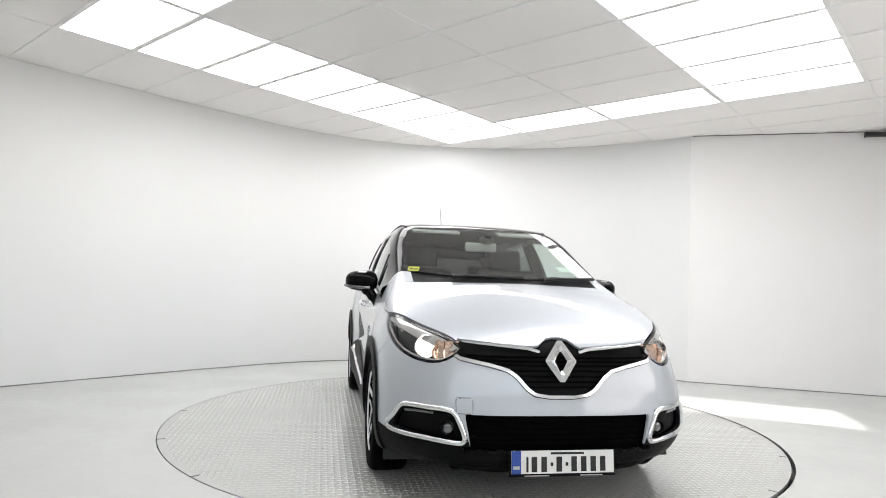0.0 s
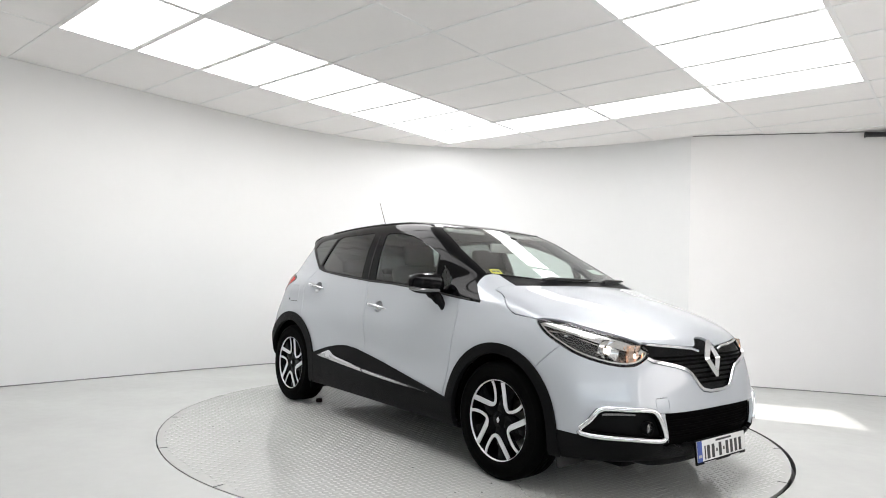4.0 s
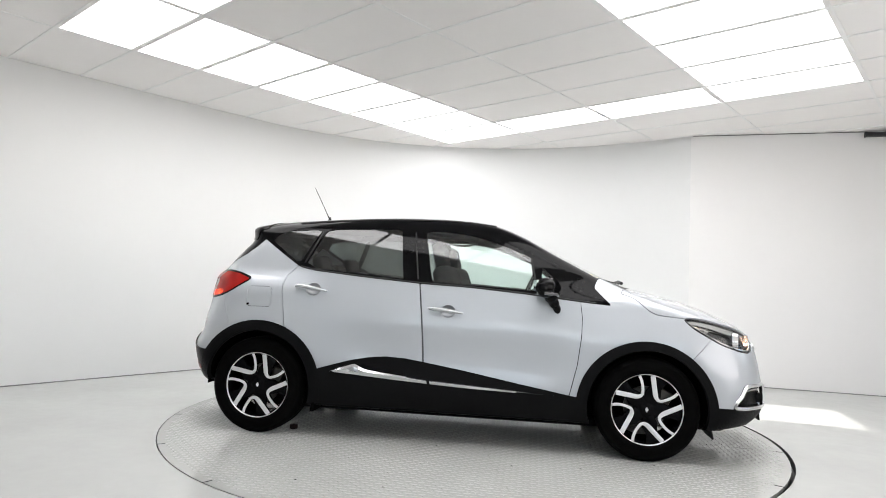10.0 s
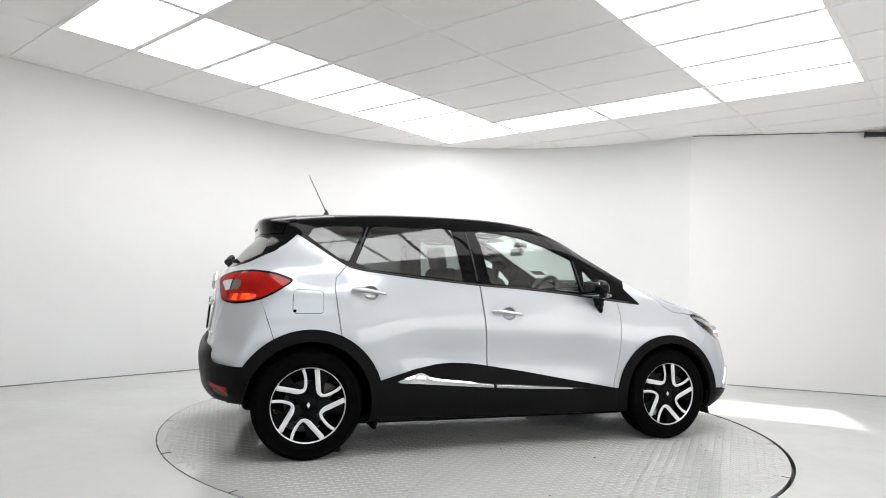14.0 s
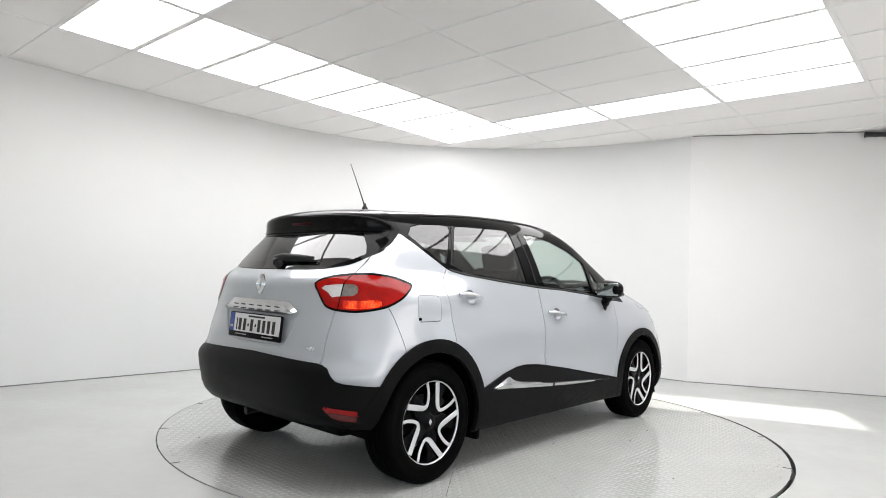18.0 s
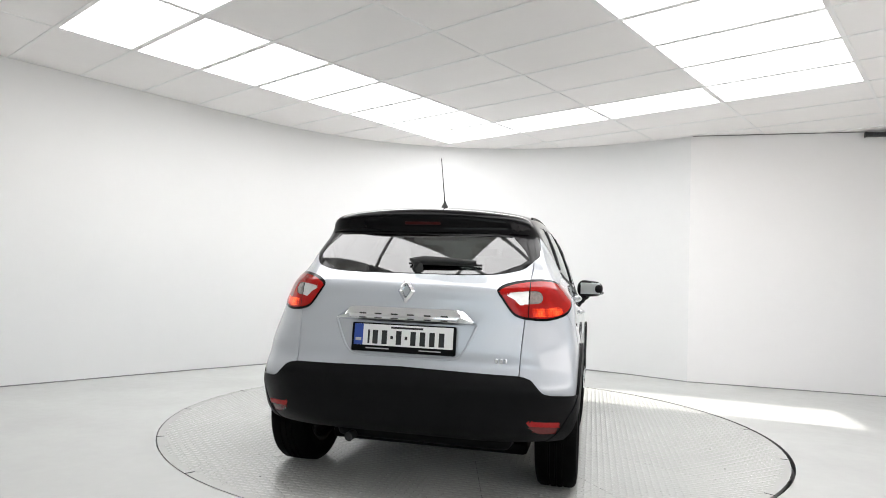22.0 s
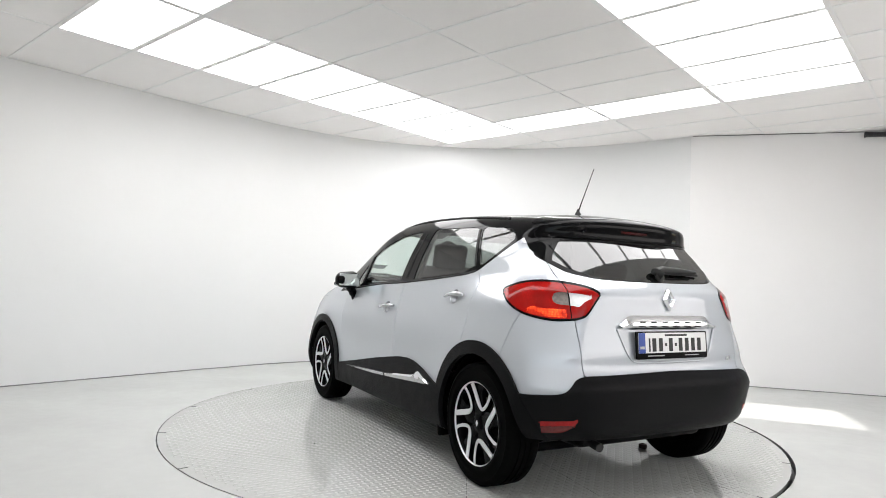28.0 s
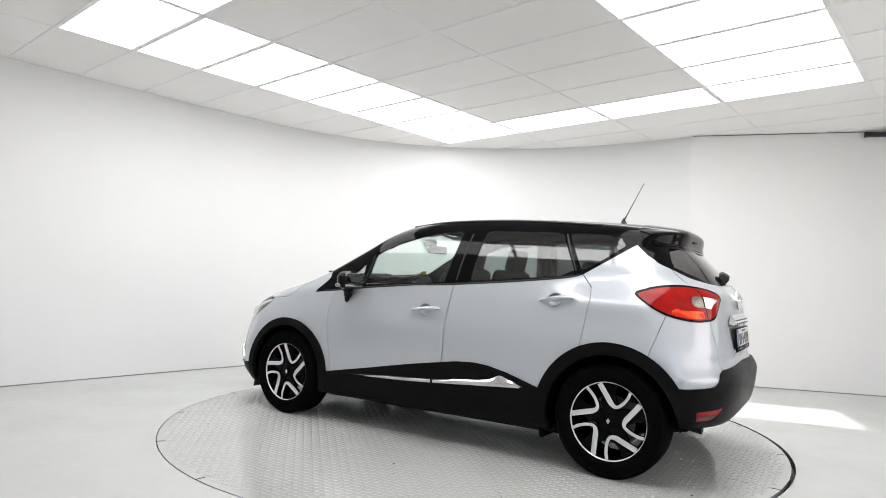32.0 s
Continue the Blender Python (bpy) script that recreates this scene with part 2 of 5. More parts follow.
def prism(outline, depth, bm=None, m=None, bevel=0.0, seg=2):
    """A flat outline (x, y) made thick along z, from 0 to depth."""
    b = bmesh.new()
    lo = [b.verts.new((x, y, 0)) for x, y in outline]
    hi = [b.verts.new((x, y, depth)) for x, y in outline]
    n = len(lo)
    b.faces.new(lo[::-1])
    top = b.faces.new(hi)
    for i in range(n):
        b.faces.new((lo[i], lo[(i + 1) % n], hi[(i + 1) % n], hi[i]))
    bmesh.ops.recalc_face_normals(b, faces=b.faces)
    if bevel:
        bmesh.ops.bevel(b, geom=list(top.edges), offset=bevel, segments=seg, profile=0.5, affect="EDGES")
    if m is not None:
        bmesh.ops.transform(b, matrix=m, verts=b.verts)
    return join(bm, b)


def spline(points, per=8, closed=False):
    """Catmull-Rom through the points."""
    P = [np.array(p, float) for p in points]
    n = len(P)
    out = []
    for i in range(n if closed else n - 1):
        p1, p2 = P[i], P[(i + 1) % n]
        p0 = P[i - 1] if closed or i > 0 else 2 * p1 - p2
        p3 = P[(i + 2) % n] if closed or i + 2 < n else 2 * p2 - p1
        for k in range(per):
            t = k / per
            out.append(0.5 * (2 * p1 + (p2 - p0) * t + (2 * p0 - 5 * p1 + 4 * p2 - p3) * t * t + (3 * p1 - p0 - 3 * p2 + p3) * t ** 3))
    if not closed:
        out.append(P[-1])
    return [tuple(p) for p in out]


# ------------------------------------------------------------------ the room
def room_outline():
    """The inner face of the walls, from behind the camera round the arc to the side wall."""
    pts = [(-3.6, -2.3), cell(-7, -0.98)]
    pts += [cell(u, -0.98) for u in (-3, 0, 2, 3.4)]
    c, r = Vector((0.305, 5.17)), 3.48
    a0, a1 = radians(142), radians(49)
    arc = [(c.x + r * math.cos(a0 + (a1 - a0) * i / 40), c.y + r * math.sin(a0 + (a1 - a0) * i / 40)) for i in range(41)]
    return pts, arc


def wall_strip(name, pts, z0, z1, thick, label, mat="wall"):
    """A wall along a line of plan points; its thickness lies on the left of the line."""
    P = [Vector(p) for p in pts]
    out = []
    for i, p in enumerate(P):
        d = (P[min(i + 1, len(P) - 1)] - P[max(i - 1, 0)]).normalized()
        out.append(p + Vector((-d.y, d.x)) * thick)
    b = bmesh.new()
    rows = [[b.verts.new((q.x, q.y, z)) for q in line] for line, z in ((P, z0), (P, z1), (out, z1), (out, z0))]
    for k in range(4):
        r0, r1 = rows[k], rows[(k + 1) % 4]
        for i in range(len(P) - 1):
            b.faces.new((r0[i], r0[i + 1], r1[i + 1], r1[i]))
    b.faces.new([r[0] for r in rows])
    b.faces.new([r[-1] for r in rows])
    bmesh.ops.recalc_face_normals(b, faces=b.faces)
    return tagged(part(name, b, M[mat]), label, "wall", kind="structure")


straight, arc = room_outline()
CORNER = (2.96, 7.50)
FAR = (6.85, 6.40)
WALL_T = 0.12
wall_strip("wall_curved", straight[1:] + arc + [CORNER], 0, CEIL, WALL_T, "smooth white curved studio wall meeting the floor")
SIDE_DIR = (Vector(FAR) - Vector(CORNER)).normalized()
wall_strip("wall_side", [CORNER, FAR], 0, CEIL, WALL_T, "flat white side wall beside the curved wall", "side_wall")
# the wall behind the viewpoint has a wide glazed front that lets the daylight in
BACK_Y, GLAZED = -2.3, (-2.9, 3.5, 1.35, 2.85)
for xa, xb, z0, z1 in ((4.2, GLAZED[1], 0, CEIL), (GLAZED[0], -3.6, 0, CEIL), (GLAZED[1], GLAZED[0], 0, GLAZED[2]), (GLAZED[1], GLAZED[0], GLAZED[3], CEIL)):
    wall_strip("wall_back", [(xa, BACK_Y), (xb, BACK_Y)], z0, z1, WALL_T, "plain white wall round a wide glazed front")
glazed = new("window_1")
gw, gh, gz = GLAZED[1] - GLAZED[0], GLAZED[3] - GLAZED[2], (GLAZED[3] + GLAZED[2]) / 2
gx = (GLAZED[0] + GLAZED[1]) / 2
for k in range(5):
    part("mullion", box(0.05, 0.06, gh, (GLAZED[0] + 0.025 + (gw - 0.05) * k / 4, BACK_Y - 0.06, gz), bevel=0.004), M["tbar"], glazed)
for zz in (GLAZED[2] + 0.025, GLAZED[3] - 0.025):
    part("frame_rail", box(gw - 0.1, 0.055, 0.05, (gx, BACK_Y - 0.06, zz), bevel=0.004), M["tbar"], glazed)
tagged(glazed, "wide white framed window front behind the viewpoint", "window", kind="structure")
daylight = new("window_daylight", bpy.data.lights.new("window_daylight", "AREA"))
daylight.data.shape, daylight.data.size, daylight.data.size_y = "RECTANGLE", gw - 0.1, gh - 0.1
daylight.data.energy, daylight.data.color = DAYLIGHT, (0.86, 0.94, 1.0)
daylight.matrix_world = look((gx, BACK_Y - 0.10, gz), (gx, 3.0, gz))
wall_strip("wall_left", [straight[0], straight[1]], 0, CEIL, WALL_T, "plain white wall beside the viewpoint")
# the wall with a high window for the sun and an added one for fill
DOWN = (Vector((4.2, -2.3)) - Vector(FAR)).normalized()
LEN = (Vector((4.2, -2.3)) - Vector(FAR)).length
WINS = ((1.52, 2.38, 1.31, 2.74), (3.2, 8.9, 0.90, 2.75))       # along the wall from FAR, then sill and head height


def along(k):
    p = Vector(FAR) + DOWN * k
    return (p.x, p.y)


SUNNY = "plain white wall with a high sun window and an added fill window"
k = 0
for k0, k1, z0, z1 in WINS:
    wall_strip("wall_window", [along(k), along(k0)], 0, CEIL, WALL_T, SUNNY)
    wall_strip("wall_window", [along(k0), along(k1)], 0, z0, WALL_T, SUNNY)
    wall_strip("wall_window", [along(k0), along(k1)], z1, CEIL, WALL_T, SUNNY)
    k = k1
wall_strip("wall_window", [along(k), along(LEN)], 0, CEIL, WALL_T, SUNNY)
# unseen window added to carry a warm fill lamp for ceiling and walls
k0, k1, z0, z1 = WINS[1]
fill_window = new("added_fill_window")
side_turn = math.degrees(math.atan2(DOWN.y, DOWN.x))
side_out = Vector((-DOWN.y, DOWN.x)) * 0.06
for i in range(4):
    p = Vector(along(k0 + 0.03 + (k1 - k0 - 0.06) * i / 3)) + side_out
    part("mullion", box(0.06, 0.06, z1 - z0, (p.x, p.y, (z0 + z1) / 2), (0, 0, side_turn), 0.004), M["tbar"], fill_window)
for zz in (z0 + 0.025, z1 - 0.025):
    p = Vector(along((k0 + k1) / 2)) + side_out
    part("frame_rail", box(k1 - k0 - 0.12, 0.055, 0.05, (p.x, p.y, zz), (0, 0, side_turn), 0.004), M["tbar"], fill_window)
# opaque panel added behind the lamp so no sun enters here
p = Vector(along((k0 + k1) / 2)) + side_out * 1.9
part("sun_block", box(k1 - k0 - 0.004, 0.006, z1 - z0 - 0.004, (p.x, p.y, (z0 + z1) / 2), (0, 0, side_turn)), M["sun_block"], fill_window, "added white panel that blocks the sun")
fill_lamp = new("side_fill_lamp", bpy.data.lights.new("side_fill_lamp", "AREA"))
fill_lamp.data.shape, fill_lamp.data.size, fill_lamp.data.size_y = "RECTANGLE", k1 - k0 - 0.1, z1 - z0 - 0.1
fill_lamp.data.energy, fill_lamp.data.color = SIDE_FILL, (1.0, 0.95, 0.935)
p = Vector(along((k0 + k1) / 2)) + side_out * 1.75
fill_lamp.matrix_world = look((p.x, p.y, (z0 + z1) / 2), (p.x - side_out.x, p.y - side_out.y, (z0 + z1) / 2))
tagged(fill_window, "unseen white framed window added to hold a fill lamp", "window", kind="structure")

# ground outside, floor with a round pit for the turntable, ceiling
hole = 128
b = bmesh.new()
ring = [b.verts.new((AXIS[0] + 0.010 + (TABLE_R + 0.014) * math.cos(2 * math.pi * i / hole), AXIS[1] - 0.004 + (TABLE_R + 0.014) * math.sin(2 * math.pi * i / hole), 0)) for i in range(hole)]
R2 = [b.verts.new((AXIS[0] + 16 * math.cos(2 * math.pi * i / hole), AXIS[1] + 16 * math.sin(2 * math.pi * i / hole), 0)) for i in range(hole)]
for i in range(hole):
    j = (i + 1) % hole
    b.faces.new((ring[i], R2[i], R2[j], ring[j]))
bmesh.ops.recalc_face_normals(b, faces=b.faces)
tagged(part("floor", b, M["floor"], smooth=False), "pale grey painted concrete studio floor", "floor", kind="structure")

b = bmesh.new()
rims = [[b.verts.new((AXIS[0] + 0.010 + (TABLE_R + r) * math.cos(2 * math.pi * i / hole), AXIS[1] - 0.004 + (TABLE_R + r) * math.sin(2 * math.pi * i / hole), z)) for i in range(hole)]
        for r, z in ((0.0145, -0.001), (0.015, -0.062))]
for i in range(hole):
    j = (i + 1) % hole
    b.faces.new((rims[0][i], rims[0][j], rims[1][j], rims[1][i]))
b.faces.new(rims[1])
bmesh.ops.recalc_face_normals(b, faces=b.faces)
tagged(part("turntable_pit", b, M["dark_line"]), "dark shallow round pit under turntable", "pit", kind="structure")


def trim_ceiling(bm):
    """Cuts off what would stick out over the wall with the window."""
    nrm = Vector((-DOWN.y, DOWN.x))
    bmesh.ops.bisect_plane(bm, geom=list(bm.verts) + list(bm.edges) + list(bm.faces), plane_co=(FAR[0] + nrm.x * 0.05, FAR[1] + nrm.y * 0.05, 0),
                           plane_no=(nrm.x, nrm.y, 0), clear_outer=True)
    return bm


b = bmesh.new()
us, vs = range(-14, 24), range(-3, 12)
GAPW = 0.012
lit = {(u, v) for u in range(8) for v in range(4) if u in (0, 7) or v in (0, 3)}
for u in us:
    for v in vs:
        if (u, v) in lit:
            continue
        q = [cell(u + a, v + c) for a, c in ((0, 0), (1, 0), (1, 1), (0, 1))]
        mid = Vector((sum(p[0] for p in q) / 4, sum(p[1] for p in q) / 4))
        vv = []
        for p in q:
            d = (mid - Vector(p))
            p = Vector(p) + Vector((math.copysign(GAPW, d.dot(GU)) * GU.x, math.copysign(GAPW, d.dot(GU)) * GU.y)) + Vector((math.copysign(GAPW, d.dot(GV)) * GV.x, math.copysign(GAPW, d.dot(GV)) * GV.y))
            vv.append((p.x, p.y))
        lo = [b.verts.new((x, y, CEIL)) for x, y in vv]
        hi = [b.verts.new((x, y, CEIL + 0.02)) for x, y in vv]
        b.faces.new(lo[::-1])
        for i in range(4):
            b.faces.new((lo[i], lo[(i + 1) % 4], hi[(i + 1) % 4], hi[i]))
tagged(part("ceiling", trim_ceiling(b), M["tile"], smooth=False), "white mineral fibre ceiling tiles in a suspended grid", "ceiling", kind="structure")
b = bmesh.new()
for u in range(-14, 25):
    p0, p1 = cell(u, -3), cell(u, 12)
    mid = ((p0[0] + p1[0]) / 2, (p0[1] + p1[1]) / 2, CEIL + 0.004)
    box(0.0235, 15 * SV, 0.02, mid, (0, 0, math.degrees(GRID_A)), bm=b)
for v in range(-3, 13):
    p0, p1 = cell(-14, v), cell(24, v)
    mid = ((p0[0] + p1[0]) / 2, (p0[1] + p1[1]) / 2, CEIL + 0.0055)
    box(38 * SU, 0.0235, 0.02, mid, (0, 0, math.degrees(GRID_A)), bm=b)
tagged(part("ceiling_grid", trim_ceiling(b), M["tbar"], smooth=False), "thin white metal grid bars between ceiling tiles", "ceiling grid", kind="structure")
b = box(24, 24, 0.05, (AXIS[0], AXIS[1] - 1, CEIL + 0.2))
tagged(part("ceiling_slab", trim_ceiling(b), M["tile"], smooth=False), "plain slab above the suspended ceiling", "ceiling", kind="structure")


def ceiling_light():
    root = new("ceiling_light")
    b = bmesh.new()
    w, l, t = SU - 0.012, SV - 0.012, 0.019
    box(t, l, 0.006, (w / 2 - t / 2, 0, 0), bm=b)
    box(t, l, 0.006, (-w / 2 + t / 2, 0, 0), bm=b)
    box(w - 2 * t, t, 0.006, (0, l / 2 - t / 2, 0), bm=b)
    box(w - 2 * t, t, 0.006, (0, -l / 2 + t / 2, 0), bm=b)
    part("frame", b, M["tbar"], root, smooth=False)
    part("diffuser", box(w - 2 * t, l - 2 * t, 0.006, (0, 0, 0.003), bevel=0.002, seg=1), M["lamp"], root, "glowing white diffuser")
    return tagged(root, "lit rectangular white panel light set in ceiling", "ceiling light", "panel lights in a ring")


first = None
for u, v in sorted(lit):
    p = cell(u + 0.5, v + 0.5)
    m = pose(p[0], p[1], CEIL - 0.001, 0, 0, math.degrees(GRID_A))
    if first is None:
        first = ceiling_light()
        first.matrix_basis = m
    else:
        copy_thing(first, m)

# dark joint where wall meets floor, and the shadow gap under the ceiling
tagged(part("baseboard", tube([(*p, 0.004) for p in [tuple(Vector(q)) for q in straight[2:] + arc + [CORNER]]], 0.0055, 4), M["grey_line"]),
       "thin dark joint between white wall and floor", "joint", kind="structure")

tagged(part("baseboard", tube([(CORNER[0] + SIDE_DIR.x * k, CORNER[1] + SIDE_DIR.y * k - 0.002, 0.003) for k in (0.01, 1.5, 4.0)], 0.005, 4), M["grey_line"]),
       "thin grey joint between side wall and floor", "joint", kind="structure")
b = tube([(CORNER[0] + SIDE_DIR.x * k, CORNER[1] + SIDE_DIR.y * k - 0.006, CEIL - 0.006) for k in (0.02, 1.0, 1.85)], 0.004, 4)
tagged(part("trim", b, M["dark_line"]), "thin dark joint under the ceiling on side wall", "joint", kind="structure")
rail_a = Vector(CORNER) + SIDE_DIR * 1.82
rail = tagged(new("curtain_rail"), "black metal rail on side wall under the ceiling", "rail")
m_rail = Matrix.Translation((rail_a.x, rail_a.y - 0.06, CEIL - 0.050)) @ Matrix.Rotation(math.atan2(SIDE_DIR.y, SIDE_DIR.x), 4, "Z")
b = box(1.9, 0.06, 0.046, (0.95, 0, 0), bevel=0.004)
bmesh.ops.transform(b, matrix=m_rail, verts=b.verts)
part("track", b, M["black_metal"], rail)
b = box(0.012, 0.066, 0.060, (-0.007, 0, 0), bevel=0.004)
bmesh.ops.transform(b, matrix=m_rail, verts=b.verts)
part("end_cap", b, M["black_metal"], rail)

# ------------------------------------------------------------------ turntable
def wedge(r0, r1, a0, a1, z0, z1, n=7):
    b = bmesh.new()
    lo, hi = [], []
    ring_pts = [(r0, a0 + (a1 - a0) * i / n) for i in range(n + 1)] + [(r1, a1 - (a1 - a0) * i / n) for i in range(n + 1)]
    for r, a in ring_pts:
        lo.append(b.verts.new((r * math.cos(a), r * math.sin(a), z0)))
        hi.append(b.verts.new((r * math.cos(a), r * math.sin(a), z1)))
    k = len(lo)
    for i in range(k):
        b.faces.new((lo[i], lo[(i + 1) % k], hi[(i + 1) % k], hi[i]))
    for i in range(n):
        b.faces.new((hi[i], hi[i + 1], hi[k - 2 - i], hi[k - 1 - i]))
    bmesh.ops.recalc_face_normals(b, faces=b.faces)
    return b


def turntable():
    root = new("turntable")
    part("base_disc", lathe([(0.02, -0.055), (TABLE_R, -0.055), (TABLE_R, -0.02), (0.02, -0.02)], 96, "z", closed=True), M["dark_line"], root, "dark steel under-frame")
    for i in range(16):
        a = radians(-76.46 + 22.5 * i)
        part("plate", wedge(0.40, TABLE_R, a + 0.0010, a + radians(22.5) - 0.0010, -0.02, 0.0), M["table"], root, smooth=False)
        part("edge_tab", box(0.055, 0.007, 0.004, ((TABLE_R - 0.022) * math.cos(a), (TABLE_R - 0.022) * math.sin(a), 0.0005), (0, 0, math.degrees(a)), 0.001, 1), M["dark_line"], root)
    part("hub_plate", lathe([(0.0005, -0.02), (0.398, -0.02), (0.398, 0.0), (0.0005, 0.0)], 64, "z"), M["table"], root, smooth=False)
    # raised lozenges of the chequer plate
    pitch = 0.037
    k = int(TABLE_R / pitch) + 1
    verts, faces = [], []
    for i in range(-k, k + 1):
        for j in range(-k, k + 1):
            x, y = i * pitch, j * pitch
            r = math.hypot(x, y)
            if r > TABLE_R - 0.05 or r < 0.02:
                continue
            t = radians(90 if (i + j) % 2 else 0)
            c, s = math.cos(t), math.sin(t)
            base = len(verts)
            for ll, ww, zz in ((0.0215, 0, 0), (0, 0.0105, 0), (-0.0215, 0, 0), (0, -0.0105, 0), (0.0145, 0, 0.0022), (0, 0.0062, 0.0024), (-0.0145, 0, 0.0022), (0, -0.0062, 0.0024)):
                verts.append((x + c * ll - s * ww, y + s * ll + c * ww, zz + 0.0002))
            for q in range(4):
                faces.append((base + q, base + (q + 1) % 4, base + 4 + (q + 1) % 4, base + 4 + q))
            faces.append((base + 4, base + 5, base + 6, base + 7))
    tread = mesh_object("tread", verts, faces, M["table"], root, "raised lozenge pattern", smooth=False)
    tread["kind"] = "stuff"
    return root


table = tagged(turntable(), "round pale painted chequer-plate turntable set flush in floor", "turntable")

# grit lying on the plates
verts, faces = [], []
rng = np.random.default_rng(12)
spots = [(-0.542, -0.838), (-0.259, -1.755), (-0.954, -1.499), (0.413, 0.031), (0.802, -1.134)]
spots += [(r * math.cos(a), r * math.sin(a)) for r, a in zip(0.5 + 1.6 * rng.random(40), 6.283 * rng.random(40))]
for gx, gy in spots:
    size = 0.003 + 0.006 * rng.random() ** 2
    base, turn = len(verts), 6.283 * rng.random()
    for k in range(5):
        a = turn + 6.283 * k / 5
        q = size * (0.5 + 0.8 * rng.random())
        verts.append((gx + q * 1.5 * math.cos(a), gy + q * math.sin(a), 0.0008))
    verts.append((gx, gy, 0.0008 + size * 0.6))
    faces += [(base + k, base + (k + 1) % 5, base + 5) for k in range(5)]
grit = mesh_object("grit", verts, faces, M["rubber"], table, "dark scattered grit", smooth=False)
grit["kind"] = "stuff"
PUCK_AT = (-1.176, -0.688)              # in the turntable's space
b = lathe([(0.0005, 0.0), (0.024, 0.0), (0.028, 0.004), (0.028, 0.026), (0.024, 0.030), (0.012, 0.030), (0.010, 0.024), (0.0005, 0.024)], 20, "z")
puck = tagged(part("rubber_puck", b, M["puck"]), "small dark brown rubber puck on turntable beside wheel", "rubber puck")


# ------------------------------------------------------------------ the car's outer form
# Car space: x forward, y to its left, z up, metres; the wheels stand at x = +-1.303.
def curve(points, soft=0.02):
    """A smooth line through (at, value) points, as a function of an array."""
    at = np.array([p[0] for p in points], float)
    val = np.array([p[1] for p in points], float)
    if at[0] > at[-1]:
        at, val = at[::-1], val[::-1]
    grid = np.arange(at[0] - 0.3, at[-1] + 0.3, 0.002)
    d = np.gradient(val, at)
    i = np.clip(np.searchsorted(at, grid) - 1, 0, len(at) - 2)
    h = at[i + 1] - at[i]
    t = np.clip((grid - at[i]) / h, 0, 1)
    v = (2 * t ** 3 - 3 * t ** 2 + 1) * val[i] + (t ** 3 - 2 * t ** 2 + t) * h * d[i] + (3 * t ** 2 - 2 * t ** 3) * val[i + 1] + (t ** 3 - t ** 2) * h * d[i + 1]
    v = v + np.where(grid < at[0], (grid - at[0]) * d[0], 0) + np.where(grid > at[-1], (grid - at[-1]) * d[-1], 0)
    k = np.exp(-0.5 * (np.arange(-40, 41) * 0.002 / soft) ** 2)
    sm = np.convolve(np.pad(v, 40, "edge"), k / k.sum(), "valid")
    return lambda a: np.interp(a, grid, sm)


TOP = curve([(2.3, 0.4714), (2.16, 0.6629), (2.08, 0.7968), (1.99, 0.8625), (1.84, 0.9347), (1.6, 1.019), (1.36, 1.074), (1.23, 1.104), (1.12, 1.145), (0.98, 1.21), (0.75, 1.321), (0.52, 1.435), (0.3, 1.513), (0.05, 1.548), (-0.25, 1.561), (-0.6, 1.556), (-1, 1.54), (-1.3, 1.521), (-1.6, 1.482), (-1.9, 1.453)])
TOP_D = curve([(2.3, 1.4), (2.1, 1.2), (1.9, 0.4), (1.3, 0.28), (1.1, 0.65), (0.6, 0.42), (0.2, 0.12), (-0.3, 0.0), (-1.6, 0.1)])
CROWN = curve([(2.2, 0.1355), (1.4, 0.09889), (1.1, 0.04655), (0.6, 0.03736), (-0.5, 0.05518), (-1.2, 0.1105), (-1.7, 0.1668)], 0.05)
FRONT = curve([(0.14, 1.938), (0.22, 2.073), (0.3, 2.143), (0.42, 2.156), (0.55, 2.14), (0.66, 2.126), (0.75, 2.111), (0.82, 2.089), (0.95, 2.035), (1.2, 1.941)])
FRONT_A = curve([(0.1, 0.8885), (0.35, 0.6847), (0.6, 0.7103), (0.8, 0.9493), (1.2, 0.9703)], 0.05)
REAR = curve([(0.14, 1.68), (0.22, 1.775), (0.32, 1.850), (0.38, 1.900), (0.43, 1.913), (0.54, 1.930), (0.60, 1.930), (0.64, 1.906), (0.66, 1.893), (0.75, 1.881), (0.87, 1.866), (1.0, 1.858), (1.07, 1.848),
              (1.11, 1.806), (1.15, 1.768), (1.2, 1.733), (1.28, 1.664), (1.335, 1.609), (1.37, 1.596), (1.41, 1.606), (1.445, 1.616), (1.49, 1.585), (1.6, 1.511)], 0.014)
REAR_A = curve([(0.1, 0.7586), (0.41, 0.5277), (0.7, 0.4498), (1.05, 0.9706), (1.25, 1.42), (1.45, 1.759)], 0.05)
WIDE = curve([(0.12, 0.7905), (0.22, 0.8254), (0.35, 0.8452), (0.5, 0.8422), (0.62, 0.8393), (0.72, 0.8366), (0.8, 0.8268), (0.88, 0.8092), (0.96, 0.7926), (1.03, 0.7799), (1.09, 0.765), (1.2, 0.733), (1.35, 0.674), (1.45, 0.6248), (1.55, 0.5477), (1.7, 0.4182)], 0.055)

BOW = 0.097


def smooth_max(a, b, k):
    return 0.5 * (a + b + np.sqrt((a - b) ** 2 + k * k))


def ramp(a, lo, hi):
    t = np.clip((a - lo) / (hi - lo), 0, 1)
    return t * t * (3 - 2 * t)


